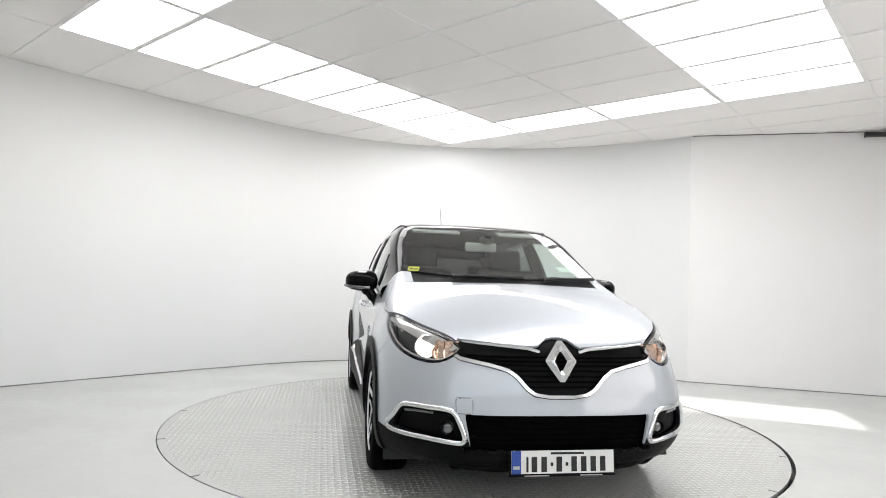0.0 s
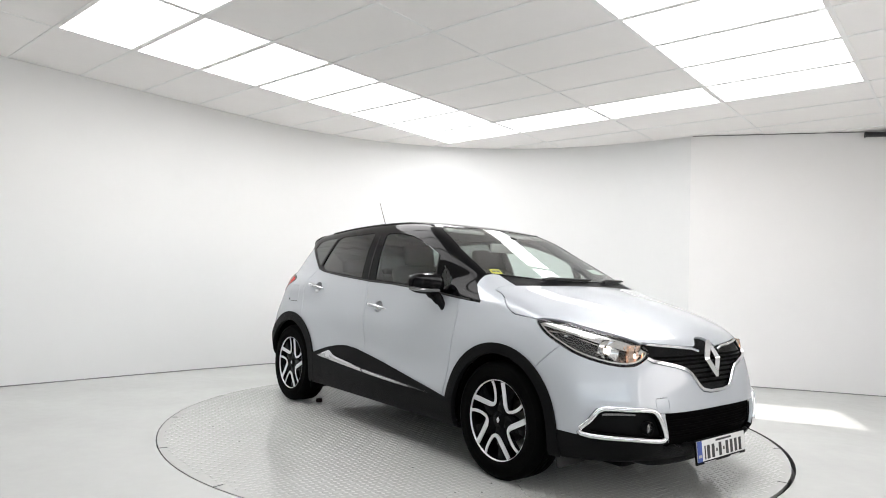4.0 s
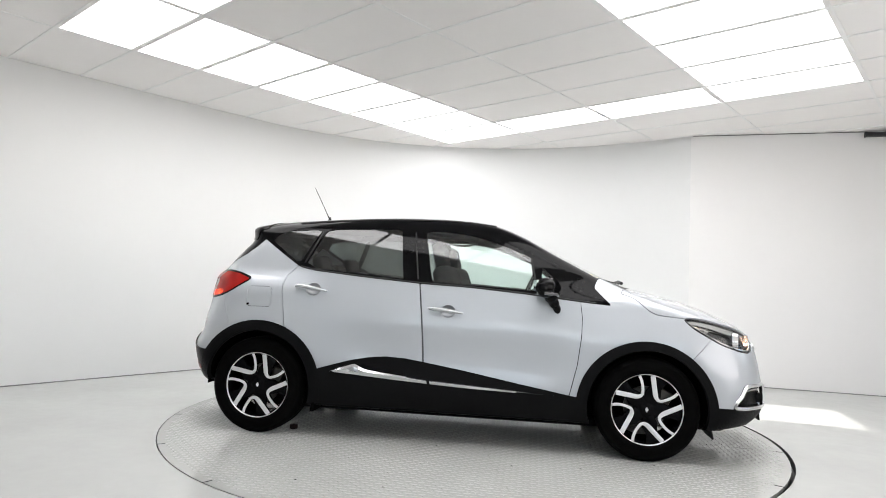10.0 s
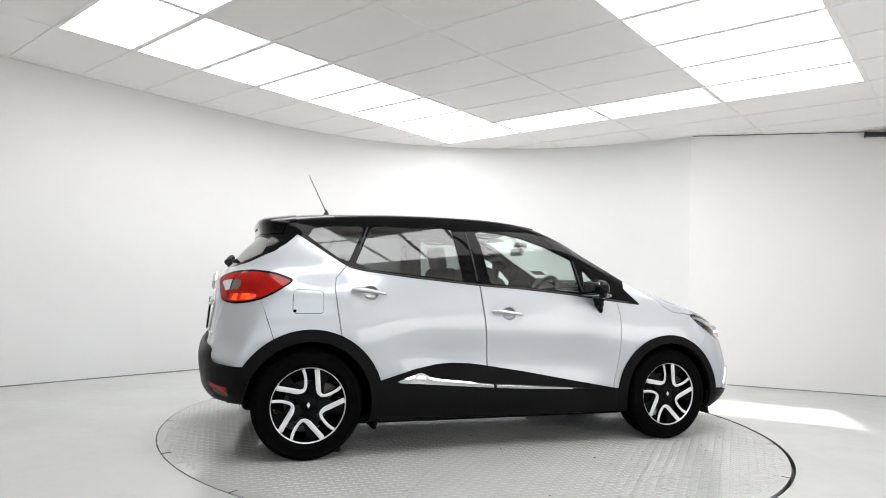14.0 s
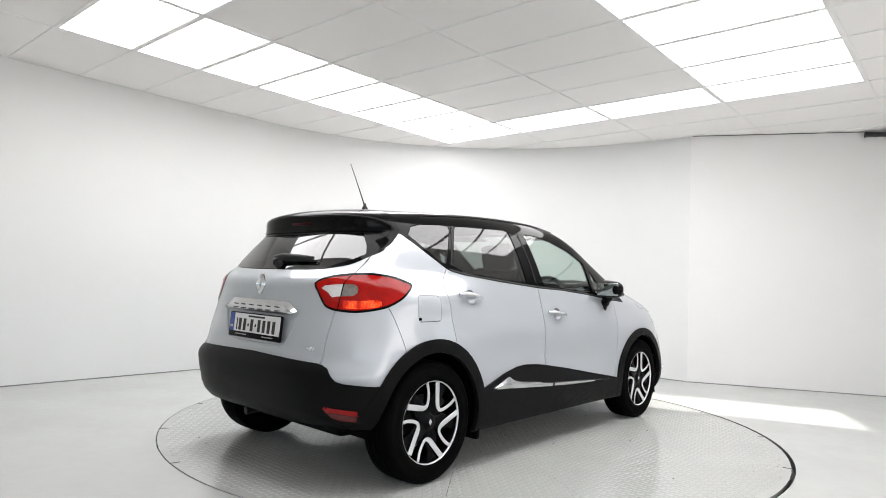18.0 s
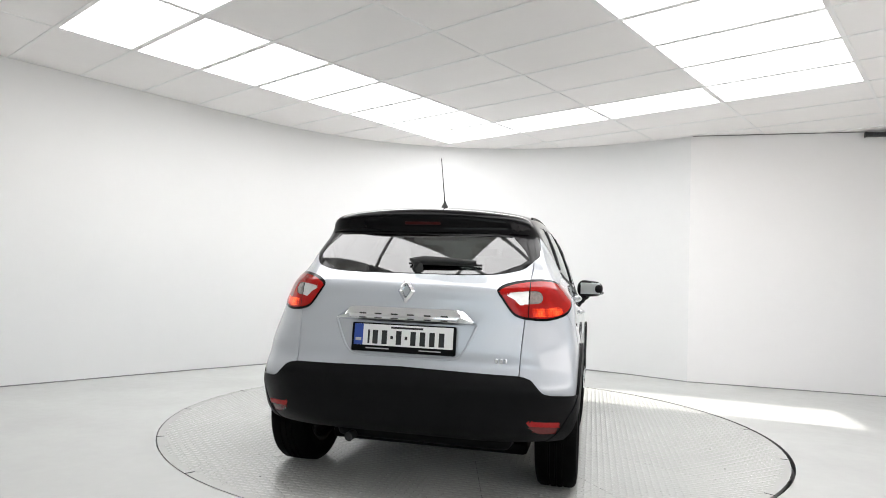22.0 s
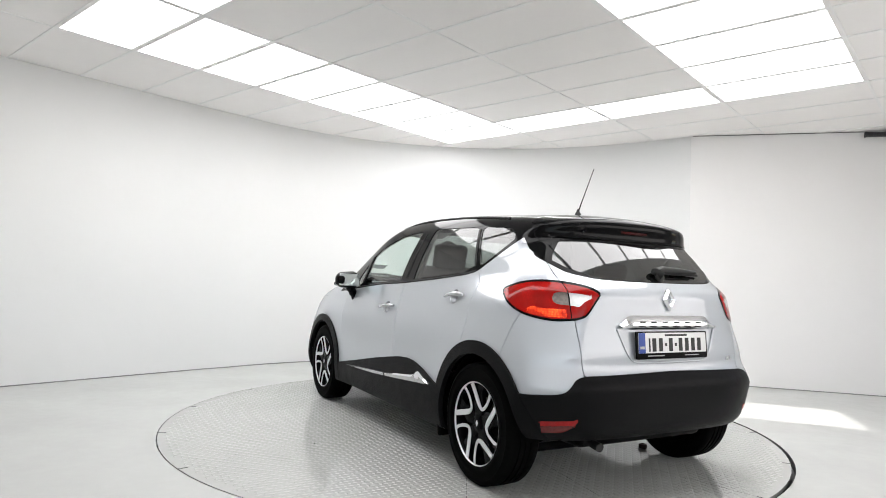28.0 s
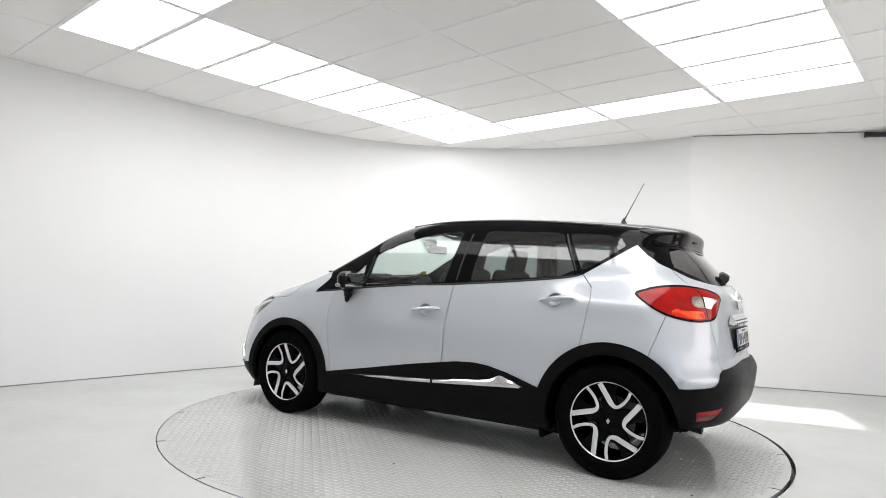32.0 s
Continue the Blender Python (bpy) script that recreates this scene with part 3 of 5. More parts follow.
def width(x, z):
    w = WIDE(z)
    high = ramp(z, 0.95, 1.15)
    w = w - 0.05 * high * ramp(x, 0.3, 1.1) - 0.045 * high * ramp(-x, 0.5, 1.6)
    low = 1 - ramp(z, 0.75, 1.0)
    flare = np.exp(-((x - 1.303) / 0.42) ** 2) + np.exp(-((x + 1.303) / 0.42) ** 2)
    w = w + 0.022 * flare * low
    # hollow of the doors above the sill
    w = w - 0.025 * np.exp(-((z - 0.60 + 0.05 * x) / 0.16) ** 2) * ramp(x + 0.5 * (z - 0.6), -1.0, -0.45) * (1 - ramp(x, 0.55, 1.0))
    # shoulder over the rear wheel
    w = w + 0.036 * np.exp(-((z - 0.99) / 0.11) ** 2) * ramp(-x, 0.7, 1.3)
    return w


def form(P):
    """Negative inside the car's outer form, positive outside."""
    x, y, z = P[:, 0], np.abs(P[:, 1]), P[:, 2]
    xe = x + BOW * y * y * ramp(x, 0.1, 0.7) * (1 - ramp(x, 1.45, 2.0))
    top = (z - TOP(xe) + CROWN(x) * y * y) / np.sqrt(1 + TOP_D(xe) ** 2)
    side = y - width(x, z)
    fa, ra = FRONT_A(z), REAR_A(z)
    front = (x - FRONT(z) + fa * y ** 3.7) / np.sqrt(1.02 + (3.7 * fa * y ** 2.7) ** 2)
    rear = (-x - REAR(z) + ra * y ** 4.6) / np.sqrt(1.05 + (4.6 * ra * y ** 3.6) ** 2)
    body = smooth_max(top, side, 0.048)
    body = smooth_max(body, front, 0.05)
    body = smooth_max(body, rear, 0.035)
    return smooth_max(body, 0.205 + 0.115 * ramp(-x, 1.35, 1.65) - z, 0.02)


def slope(P, e=0.007):
    g = np.stack([form(P + e * d) - form(P - e * d) for d in np.eye(3)], 1) / (2 * e)
    return g


def settle(P, level=0.0, times=5):
    """Moves points onto the form."""
    for _ in range(times):
        g = slope(P)
        P = P - g * ((form(P) - level) / np.maximum((g * g).sum(1), 0.1))[:, None]
    return P


def unit(v):
    return v / np.maximum(np.linalg.norm(v, axis=1), 1e-9)[:, None]


def shell(step, level=0.0):
    """A net of quads over the form."""
    xs = np.arange(-2.06, 2.28, step)
    ys = (np.arange(int(1.96 / step)) - (int(1.96 / step) - 1) / 2) * step
    zs = np.arange(0.10, 1.66, step)
    nx, ny, nz = len(xs), len(ys), len(zs)
    G = np.stack(np.meshgrid(xs, ys, zs, indexing="ij"), -1).reshape(-1, 3)
    inside = (form(G) < level).reshape(nx, ny, nz)
    # cells that the surface passes through
    c = np.zeros((nx - 1, ny - 1, nz - 1), int)
    for i in (0, 1):
        for j in (0, 1):
            for k in (0, 1):
                c += inside[i:nx - 1 + i, j:ny - 1 + j, k:nz - 1 + k]
    live = (c > 0) & (c < 8)
    idx = -np.ones(c.shape, int)
    idx[live] = np.arange(live.sum())
    ii, jj, kk = np.nonzero(live)
    V = np.stack([xs[ii], ys[jj], zs[kk]], 1) + step / 2
    quads = []
    for ax in range(3):
        a = np.moveaxis(inside, ax, 0)
        q = np.moveaxis(idx, ax, 0)
        s0, s1 = a[:-1, 1:-1, 1:-1], a[1:, 1:-1, 1:-1]
        f = np.stack([q[:, :-1, :-1], q[:, 1:, :-1], q[:, 1:, 1:], q[:, :-1, 1:]], -1)
        for cross, flip in ((s0 & ~s1, False), (~s0 & s1, True)):
            quads.append(f[cross][:, ::-1] if flip else f[cross])
    Q = np.concatenate(quads)
    # orientation: outwards
    for _ in range(2):
        V = settle(V, level, 3)
        nb = np.zeros_like(V)
        cnt = np.zeros(len(V))
        for a, b2 in ((0, 1), (1, 2), (2, 3), (3, 0)):
            np.add.at(nb, Q[:, a], V[Q[:, b2]])
            np.add.at(nb, Q[:, b2], V[Q[:, a]])
            np.add.at(cnt, Q[:, a], 1)
            np.add.at(cnt, Q[:, b2], 1)
        V = 0.4 * V + 0.6 * nb / cnt[:, None]
    V = settle(V, level, 5)
    n = np.cross(V[Q[:, 1]] - V[Q[:, 0]], V[Q[:, 2]] - V[Q[:, 0]])
    flip = (n * slope(V[Q[:, 0]])).sum(1) < 0
    Q[flip] = Q[flip][:, ::-1]
    return V, Q


# ------------------------------------------------------------------ cutting the form into panels
def poly(points, closed=True, smooth=0):
    """Signed distance to a closed outline, as a function of two arrays: negative inside."""
    pts = np.array(spline(points, smooth, True) if smooth else points, float)
    A, B = pts, np.roll(pts, -1, 0)

    def dist(u, v):
        best = np.full(len(u), 1e9)
        inside = np.zeros(len(u), bool)
        for (ax, ay), (bx, by) in zip(A, B):
            ex, ey = bx - ax, by - ay
            px, py = u - ax, v - ay
            t = np.clip((px * ex + py * ey) / (ex * ex + ey * ey + 1e-12), 0, 1)
            best = np.minimum(best, (px - t * ex) ** 2 + (py - t * ey) ** 2)
            hit = ((ay > v) != (by > v)) & (px < ex * py / (ey if ey else 1e-12))
            inside ^= hit
        return np.where(inside, -1, 1) * np.sqrt(best)
    return dist


def parted(points):
    """Signed distance to a long line: positive on its right-hand side."""
    (ax, ay), (bx, by) = points
    n = math.hypot(bx - ax, by - ay)
    return lambda u, v: ((u - ax) * (by - ay) - (v - ay) * (bx - ax)) / n


GAP = 0.0024
P_SIDE = poly([(1.072, 0.969), (0.88, 0.985), (0.52, 1.022), (0.12, 1.053), (-0.18, 1.065), (-0.65, 1.101), (-0.957, 1.131), (-1.06, 1.150), (-1.10, 1.168),
               (-1.22, 1.243), (-1.388, 1.351), (-1.457, 1.286), (-1.565, 1.221), (-1.673, 1.162), (-1.755, 1.133), (-1.80, 1.121), (-2.2, 1.118), (-2.2, 2.0),
               (0.976, 2.0), (0.976, 1.078), (1.02, 1.03), (1.066, 0.985)])
P_SCREEN = poly([(-0.675, 1.0), (-0.668, 1.12), (-0.63, 1.25), (-0.59, 1.37), (-0.55, 1.452), (-0.49, 1.487), (0, 1.500),
                 (0.49, 1.487), (0.55, 1.452), (0.59, 1.37), (0.63, 1.25), (0.668, 1.12), (0.675, 1.0)])
P_FGLASS = poly([(0.585, 1.045), (-0.115, 1.086), (-0.185, 1.43), (-0.15, 1.443), (0.0, 1.437), (0.156, 1.415), (0.36, 1.353), (0.545, 1.275)])
P_TGLASS = poly([(0.625, 1.042), (0.735, 1.034), (0.745, 1.105), (0.625, 1.215)])
P_RGLASS = poly([(-0.315, 1.097), (-0.95, 1.148), (-1.03, 1.190), (-0.925, 1.418), (-0.88, 1.436), (-0.40, 1.452), (-0.362, 1.44)])
P_QGLASS = poly([(-1.075, 1.195), (-1.12, 1.20), (-1.24, 1.282), (-1.325, 1.345), (-1.29, 1.395), (-1.2, 1.418), (-1.0, 1.432), (-0.965, 1.42)])
P_RWIN = poly([(0, 1.127), (0.31, 1.129), (0.43, 1.138), (0.545, 1.188), (0.583, 1.222), (0.558, 1.268), (0.492, 1.337), (0, 1.340),
               (-0.492, 1.337), (-0.558, 1.268), (-0.583, 1.222), (-0.545, 1.188), (-0.43, 1.138), (-0.31, 1.129)])
P_GATE = poly([(-0.3, 0.661), (0, 0.661), (0.575, 0.648), (0.580, 0.78), (0.590, 0.92), (0.602, 1.10), (0.607, 1.17), (0.607, 1.22), (0.600, 1.25), (0.575, 1.345), (0, 1.35), (-0.3, 1.35)])
P_GRILLE = poly([(0.492, 0.815), (0.30, 0.800), (0.108, 0.788), (0.082, 0.806), (0.055, 0.826), (0.02, 0.833), (-0.02, 0.833), (-0.055, 0.826), (-0.082, 0.806), (-0.108, 0.788),
                 (-0.30, 0.800), (-0.492, 0.815), (-0.50, 0.745), (-0.48, 0.732), (-0.34, 0.706), (-0.26, 0.685), (-0.215, 0.655), (-0.165, 0.600), (-0.13, 0.576), (-0.06, 0.566),
                 (0.06, 0.566), (0.13, 0.576), (0.165, 0.600), (0.215, 0.655), (0.26, 0.685), (0.34, 0.706), (0.48, 0.732), (0.50, 0.745)])
P_HEAD = poly([(0.752, 0.906), (0.92, 0.906), (1.15, 0.871), (1.38, 0.834), (1.515, 0.795), (1.545, 0.765), (1.50, 0.725), (1.41, 0.697), (1.25, 0.700), (1.04, 0.738), (0.90, 0.789), (0.79, 0.845)], smooth=3)
P_FOG = poly([(0.803, 0.356), (0.778, 0.440), (0.752, 0.490), (0.712, 0.504), (0.55, 0.501), (0.507, 0.486), (0.480, 0.440), (0.437, 0.321)])
P_LOW = poly([(-0.3, 0.473), (0.468, 0.473), (0.437, 0.321), (0.80, 0.356), (0.95, 0.39), (0.95, -0.1), (-0.3, -0.1)])
P_SILL = poly([(-0.90, 0.455), (-0.863, 0.469), (-0.65, 0.531), (-0.50, 0.560), (-0.397, 0.568), (-0.27, 0.562), (-0.145, 0.545), (0.112, 0.506), (0.514, 0.436), (0.812, 0.388), (0.90, 0.375), (0.9, -0.1), (-0.9, -0.1)])
P_RBUMP = poly([(-0.3, 0.661), (0, 0.661), (0.56, 0.649), (0.60, 0.643), (0.632, 0.630), (0.665, 0.594), (0.688, 0.574), (0.72, 0.566), (0.83, 0.556), (1.1, 0.553), (1.1, -0.1), (-0.3, -0.1)])
P_TAIL = poly([(0.655, 1.058), (0.73, 1.086), (0.82, 1.105), (0.96, 1.115), (1.12, 1.109), (1.28, 1.089), (1.372, 1.056), (1.345, 1.01), (1.29, 0.945), (1.24, 0.925), (1.18, 0.917),
               (1.05, 0.913), (0.90, 0.929), (0.80, 0.952), (0.71, 0.995)], smooth=3)
P_FDOOR = poly([(0.86, 1.30), (0.872, 1.03), (0.882, 0.975), (0.893, 0.89), (0.889, 0.765), (0.865, 0.58), (0.82, 0.392), (0.80, 0.36), (-0.10, 0.36), (-0.110, 0.41),
                (-0.149, 0.54), (-0.158, 0.70), (-0.173, 0.86), (-0.198, 1.06), (-0.21, 1.12), (-0.21, 1.30)])
P_RDOOR = poly([(-0.205, 1.12), (-0.193, 1.06), (-0.168, 0.86), (-0.153, 0.70), (-0.144, 0.54), (-0.105, 0.41), (-0.095, 0.36), (-0.86, 0.36), (-0.95, 0.60), (-1.125, 0.742),
                (-1.13, 0.77), (-1.152, 0.90), (-1.170, 1.02), (-1.157, 1.09), (-1.12, 1.13), (-1.09, 1.165), (-1.0, 1.22)])
P_FLAP = poly([(-1.405, 0.868), (-1.25, 0.870), (-1.238, 0.885), (-1.240, 0.990), (-1.258, 1.008), (-1.40, 1.008), (-1.418, 0.990), (-1.420, 0.885)])
P_HOOD = poly([(1.10, 1.06), (1.16, 1.045), (1.20, 1.033), (1.24, 1.013), (1.27, 0.985), (1.30, 0.957), (1.335, 0.936), (1.37, 0.922), (1.52, 0.907), (1.6, 0.90), (1.8, 0.85), (2.3, 0.70), (2.3, 1.3), (1.1, 1.3)])
P_TOW = poly([(-0.505, 0.475), (-0.507, 0.536), (-0.500, 0.546), (-0.437, 0.548), (-0.430, 0.540), (-0.430, 0.475)])
P_RECESS = poly([(0.365, 0.885), (0.290, 0.945), (-0.290, 0.945), (-0.365, 0.885), (-0.330, 0.800), (-0.295, 0.740), (-0.25, 0.712), (0.25, 0.712), (0.295, 0.740), (0.330, 0.800)])
P_CLEAR = poly([(1.155, 1.055), (1.24, 1.050), (1.325, 1.038), (1.27, 1.012), (1.245, 0.992), (1.225, 0.984), (1.20, 0.99), (1.155, 0.992), (1.075, 0.998), (1.045, 1.02), (1.055, 1.048), (1.09, 1.056)], smooth=3)
P_LIT = poly([(1.15, 0.972), (1.00, 0.972), (0.90, 0.982), (0.86, 0.965), (0.89, 0.942), (1.02, 0.930), (1.15, 0.932)])
P_REFL = poly([(0.612, 0.446), (0.762, 0.434), (0.755, 0.410), (0.622, 0.420)])
P_FOGR = poly([(0.624, 0.417), (0.754, 0.407), (0.742, 0.376), (0.668, 0.382), (0.636, 0.400)])
P_BROW = poly([(0.70, 0.95), (0.92, 0.93), (1.15, 0.90), (1.38, 0.86), (1.56, 0.80), (1.49, 0.760), (1.38, 0.773), (1.15, 0.812), (0.95, 0.852), (0.80, 0.876), (0.72, 0.888)])
ARCH_R, ARCH_F = (-1.303, 0.322, 0.452), (1.296, 0.318, 0.437)


def upper(p):
    """The black upper part: roof, pillars and all the glass."""
    x, y, z = p[:, 0], np.abs(p[:, 1]), p[:, 2]
    side = P_SIDE(x, z)
    xe = x + 0.40 * y * y
    front = np.maximum(np.maximum(np.maximum(xe - 1.180, 0.45 - x), 1.0 - z), y - 0.715)
    return np.minimum(side, front)


def ring(p, at):
    return np.maximum(np.hypot(p[:, 0] - at[0], p[:, 2] - at[1]) - at[2], 0.5 - np.abs(p[:, 1]))


LINES = {
    "well_r": (lambda p: np.maximum(np.hypot(p[:, 0] + 1.303, p[:, 2] - 0.325) - 0.378, 0.5 - np.abs(p[:, 1])), (0,)),
    "well_f": (lambda p: np.maximum(np.hypot(p[:, 0] - 1.303, p[:, 2] - 0.325) - 0.372, 0.5 - np.abs(p[:, 1])), (0,)),
    "arch_r": (lambda p: ring(p, ARCH_R), (0,)),
    "arch_f": (lambda p: ring(p, ARCH_F), (0,)),
    "upper": (upper, (0,)),
    "screen": (lambda p: np.maximum(np.maximum(P_SCREEN(p[:, 1], p[:, 2]), 0.2 - p[:, 0]), p[:, 0] + 0.40 * p[:, 1] ** 2 - 1.168), (0,)),
    "fglass": (lambda p: np.maximum(P_FGLASS(p[:, 0], p[:, 2]), 0.35 - np.abs(p[:, 1])), (0,)),
    "tglass": (lambda p: np.maximum(P_TGLASS(p[:, 0], p[:, 2]), 0.35 - np.abs(p[:, 1])), (0,)),
    "rglass": (lambda p: np.maximum(P_RGLASS(p[:, 0], p[:, 2]), 0.35 - np.abs(p[:, 1])), (0,)),
    "qglass": (lambda p: np.maximum(P_QGLASS(p[:, 0], p[:, 2]), 0.35 - np.abs(p[:, 1])), (0,)),
    "rwin": (lambda p: np.maximum(P_RWIN(p[:, 1], p[:, 2]), 1.3 + p[:, 0]), (0,)),
    "fin": (lambda p: np.maximum(np.maximum(P_RWIN(p[:, 1], p[:, 2]) - 0.058 * ramp(p[:, 2], 1.17, 1.26), 1.17 - p[:, 2]), 1.3 + p[:, 0]), (0,)),
    "gate": (lambda p: np.maximum(P_GATE(np.abs(p[:, 1]), p[:, 2]), 1.3 + p[:, 0]), (-GAP, GAP)),
    "spoiler": (lambda p: np.maximum(np.maximum(1.352 - p[:, 2], p[:, 0] + 1.34 + 0.1 * np.abs(p[:, 1])), np.abs(p[:, 1]) - 0.565), (0,)),
    "grille": (lambda p: np.maximum(P_GRILLE(p[:, 1], p[:, 2]), 1.6 - p[:, 0]), (0, 0.015, 0.019)),
    "head": (lambda p: np.maximum(P_HEAD(p[:, 0] - np.abs(p[:, 1]), p[:, 2]), 1.2 - p[:, 0]), (0.002, -0.004, -0.013, -0.021)),
    "brow": (lambda p: np.maximum(P_BROW(p[:, 0] - np.abs(p[:, 1]), p[:, 2]), 1.2 - p[:, 0]), (0,)),
    "fog": (lambda p: np.maximum(P_FOG(np.abs(p[:, 1]), p[:, 2]), 1.4 - p[:, 0]), (0, -0.022)),
    "low": (lambda p: np.maximum(P_LOW(np.abs(p[:, 1]), p[:, 2]), 1.4 - p[:, 0]), (0,)),
    "sill": (lambda p: np.maximum(P_SILL(p[:, 0], p[:, 2]), 0.5 - np.abs(p[:, 1])), (0,)),
    "rbump": (lambda p: np.maximum(P_RBUMP(np.abs(p[:, 1]), p[:, 2]), 1.3 + p[:, 0]), (0,)),
    "tail": (lambda p: np.maximum(P_TAIL(-p[:, 0] - np.abs(p[:, 1]), p[:, 2]), 1.2 + p[:, 0]), (0.002, -0.010)),
    "fdoor": (lambda p: np.maximum(P_FDOOR(p[:, 0], p[:, 2]), 0.5 - np.abs(p[:, 1])), (-GAP, GAP)),
    "rdoor": (lambda p: np.maximum(P_RDOOR(p[:, 0], p[:, 2]), 0.5 - np.abs(p[:, 1])), (-GAP, GAP)),
    "flap": (lambda p: np.maximum(P_FLAP(p[:, 0], p[:, 2]), 0.5 + p[:, 1]), (-0.0018, 0.0018)),
    "hood": (lambda p: np.maximum(P_HOOD(p[:, 0], p[:, 2]), 1.275 - p[:, 0] - 0.25 * p[:, 1] ** 2), (-GAP, GAP)),
    "tow": (lambda p: np.maximum(P_TOW(p[:, 1], p[:, 2]), 1.6 - p[:, 0]), (-0.0015, 0.0015)),
    "recess": (lambda p: np.maximum(P_RECESS(p[:, 1], p[:, 2]), 1.3 + p[:, 0]), (0,)),
    "fseam": (lambda p: np.maximum(parted([(1.681, 0.765), (1.582, 0.661)])(p[:, 0], p[:, 2]), np.maximum(0.5 - np.abs(p[:, 1]), 1.1 - p[:, 0])), (-0.0018, 0.0018)),
    "rseam": (lambda p: np.maximum(parted([(-1.527, 0.727), (-1.60, 0.935)])(p[:, 0], p[:, 2]), np.maximum(0.45 - np.abs(p[:, 1]), 1.3 + p[:, 0])), (-0.0018, 0.0018)),
    "clear": (lambda p: np.maximum(P_CLEAR(-p[:, 0] - np.abs(p[:, 1]), p[:, 2]), 1.2 + p[:, 0]), (0,)),
    "lit": (lambda p: np.maximum(P_LIT(-p[:, 0] - np.abs(p[:, 1]), p[:, 2]), 1.2 + p[:, 0]), (0,)),
    "refl": (lambda p: np.maximum(P_REFL(np.abs(p[:, 1]), p[:, 2]), 1.2 + p[:, 0]), (0,)),
    "fogr": (lambda p: np.maximum(P_FOGR(np.abs(p[:, 1]), p[:, 2]), 1.2 + p[:, 0]), (0,)),
    "cup": (lambda p: np.maximum(np.minimum(np.hypot((p[:, 0] - 0.008) / 1.2, p[:, 2] - 0.889), np.hypot((p[:, 0] + 0.944) / 1.2, p[:, 2] - 1.001)) - 0.043, 0.5 - np.abs(p[:, 1])), (0,)),
    "scuttle": (lambda p: np.maximum(np.maximum(p[:, 0] + 0.25 * p[:, 1] ** 2 - 1.275, 1.02 - p[:, 2]), np.abs(p[:, 1]) - 0.60), (0,)),
    "gate_mid": (lambda p: np.abs(p[:, 1]) - 0.603 + 0.0 * p[:, 2], (-GAP, GAP)),
    "floor": (lambda p: p[:, 2] - 0.227 - 0.115 * ramp(-p[:, 0], 1.35, 1.65), (0,)),
}


def cut(V, T, s):
    """Splits triangles along s = 0."""
    s = np.where(np.abs(s) < 1e-6, 1e-6, s)
    neg = s < 0
    k = neg[T].sum(1)
    mixed = (k == 1) | (k == 2)
    keep, C = T[~mixed], T[mixed]
    if not len(C):
        return V, T
    lone_neg = (k[mixed] == 1)[:, None]
    lone = np.argmax(neg[C] == lone_neg, 1)
    r = np.arange(len(C))
    a, b, c = C[r, lone], C[r, (lone + 1) % 3], C[r, (lone + 2) % 3]
    E = np.concatenate([np.stack([a, b], 1), np.stack([a, c], 1)])
    E.sort(1)
    U, inv = np.unique(E, axis=0, return_inverse=True)
    inv = inv.reshape(-1)
    t = s[U[:, 0]] / (s[U[:, 0]] - s[U[:, 1]])
    new_v = V[U[:, 0]] + (V[U[:, 1]] - V[U[:, 0]]) * t[:, None]
    ab, ac = len(V) + inv[:len(C)], len(V) + inv[len(C):]
    return np.concatenate([V, new_v]), np.concatenate([keep, np.stack([a, ab, ac], 1), np.stack([ab, b, c], 1), np.stack([ab, c, ac], 1)])


V, Q = shell(0.02)
T = np.concatenate([Q[:, [0, 1, 2]], Q[:, [0, 2, 3]]])
for fn, levels in LINES.values():
    for lv in levels:
        V, T = cut(V, T, fn(V) - lv)
V = settle(V, 0, 2)
N = unit(slope(V))
MID = V[T].mean(1)
S = {k: fn(MID) for k, (fn, lv) in LINES.items()}
left = MID[:, 1] > 0
label = np.full(len(T), "fender", dtype=object)


def mark(name, where):
    label[where] = name


hood_in = S["hood"] < -GAP
nose = (MID[:, 0] > 1.3) & (np.abs(MID[:, 1]) < 0.53)
mark("front_bumper", (MID[:, 0] > 1.3) & (S["fseam"] < 0.0018) & ~hood_in)
mark("fender", (MID[:, 0] > 0.8) & (S["fseam"] > 0.0018) & ~hood_in & ~nose)
mark("front_bumper", nose & ~hood_in)
mark("quarter_panel", MID[:, 0] < -0.8)
mark("bumper_corner", (MID[:, 0] < -1.3) & (S["rseam"] < -0.0018) & (MID[:, 2] < 1.02))
mark("sill_panel", (np.abs(MID[:, 0]) <= 0.8))
mark("front_door", S["fdoor"] < -GAP)
mark("rear_door", S["rdoor"] < -GAP)
mark("hood", hood_in)
mark("tailgate", S["gate"] < -GAP)
for k, w in (("gate", GAP), ("fdoor", GAP), ("rdoor", GAP), ("hood", GAP)):
    mark("gap", np.abs(S[k]) < w)
mark("gap", (np.abs(S["fseam"]) < 0.0018) & (MID[:, 0] > 1.5) & (MID[:, 2] > 0.6) & ~hood_in & ~nose)
mark("gap", (np.abs(S["rseam"]) < 0.0018) & (MID[:, 0] < -1.3) & (MID[:, 2] < 1.02) & (np.abs(MID[:, 1]) > 0.612))
mark("fuel_flap", S["flap"] < -0.0018)
mark("gap", np.abs(S["flap"]) < 0.0018)
mark("tow_cover", S["tow"] < -0.0015)
mark("gap", np.abs(S["tow"]) < 0.0015)
mark("plate_recess", S["recess"] < 0)
mark("sill_trim", S["sill"] < 0)
mark("arch_r", S["arch_r"] < 0)
mark("arch_f", S["arch_f"] < 0)
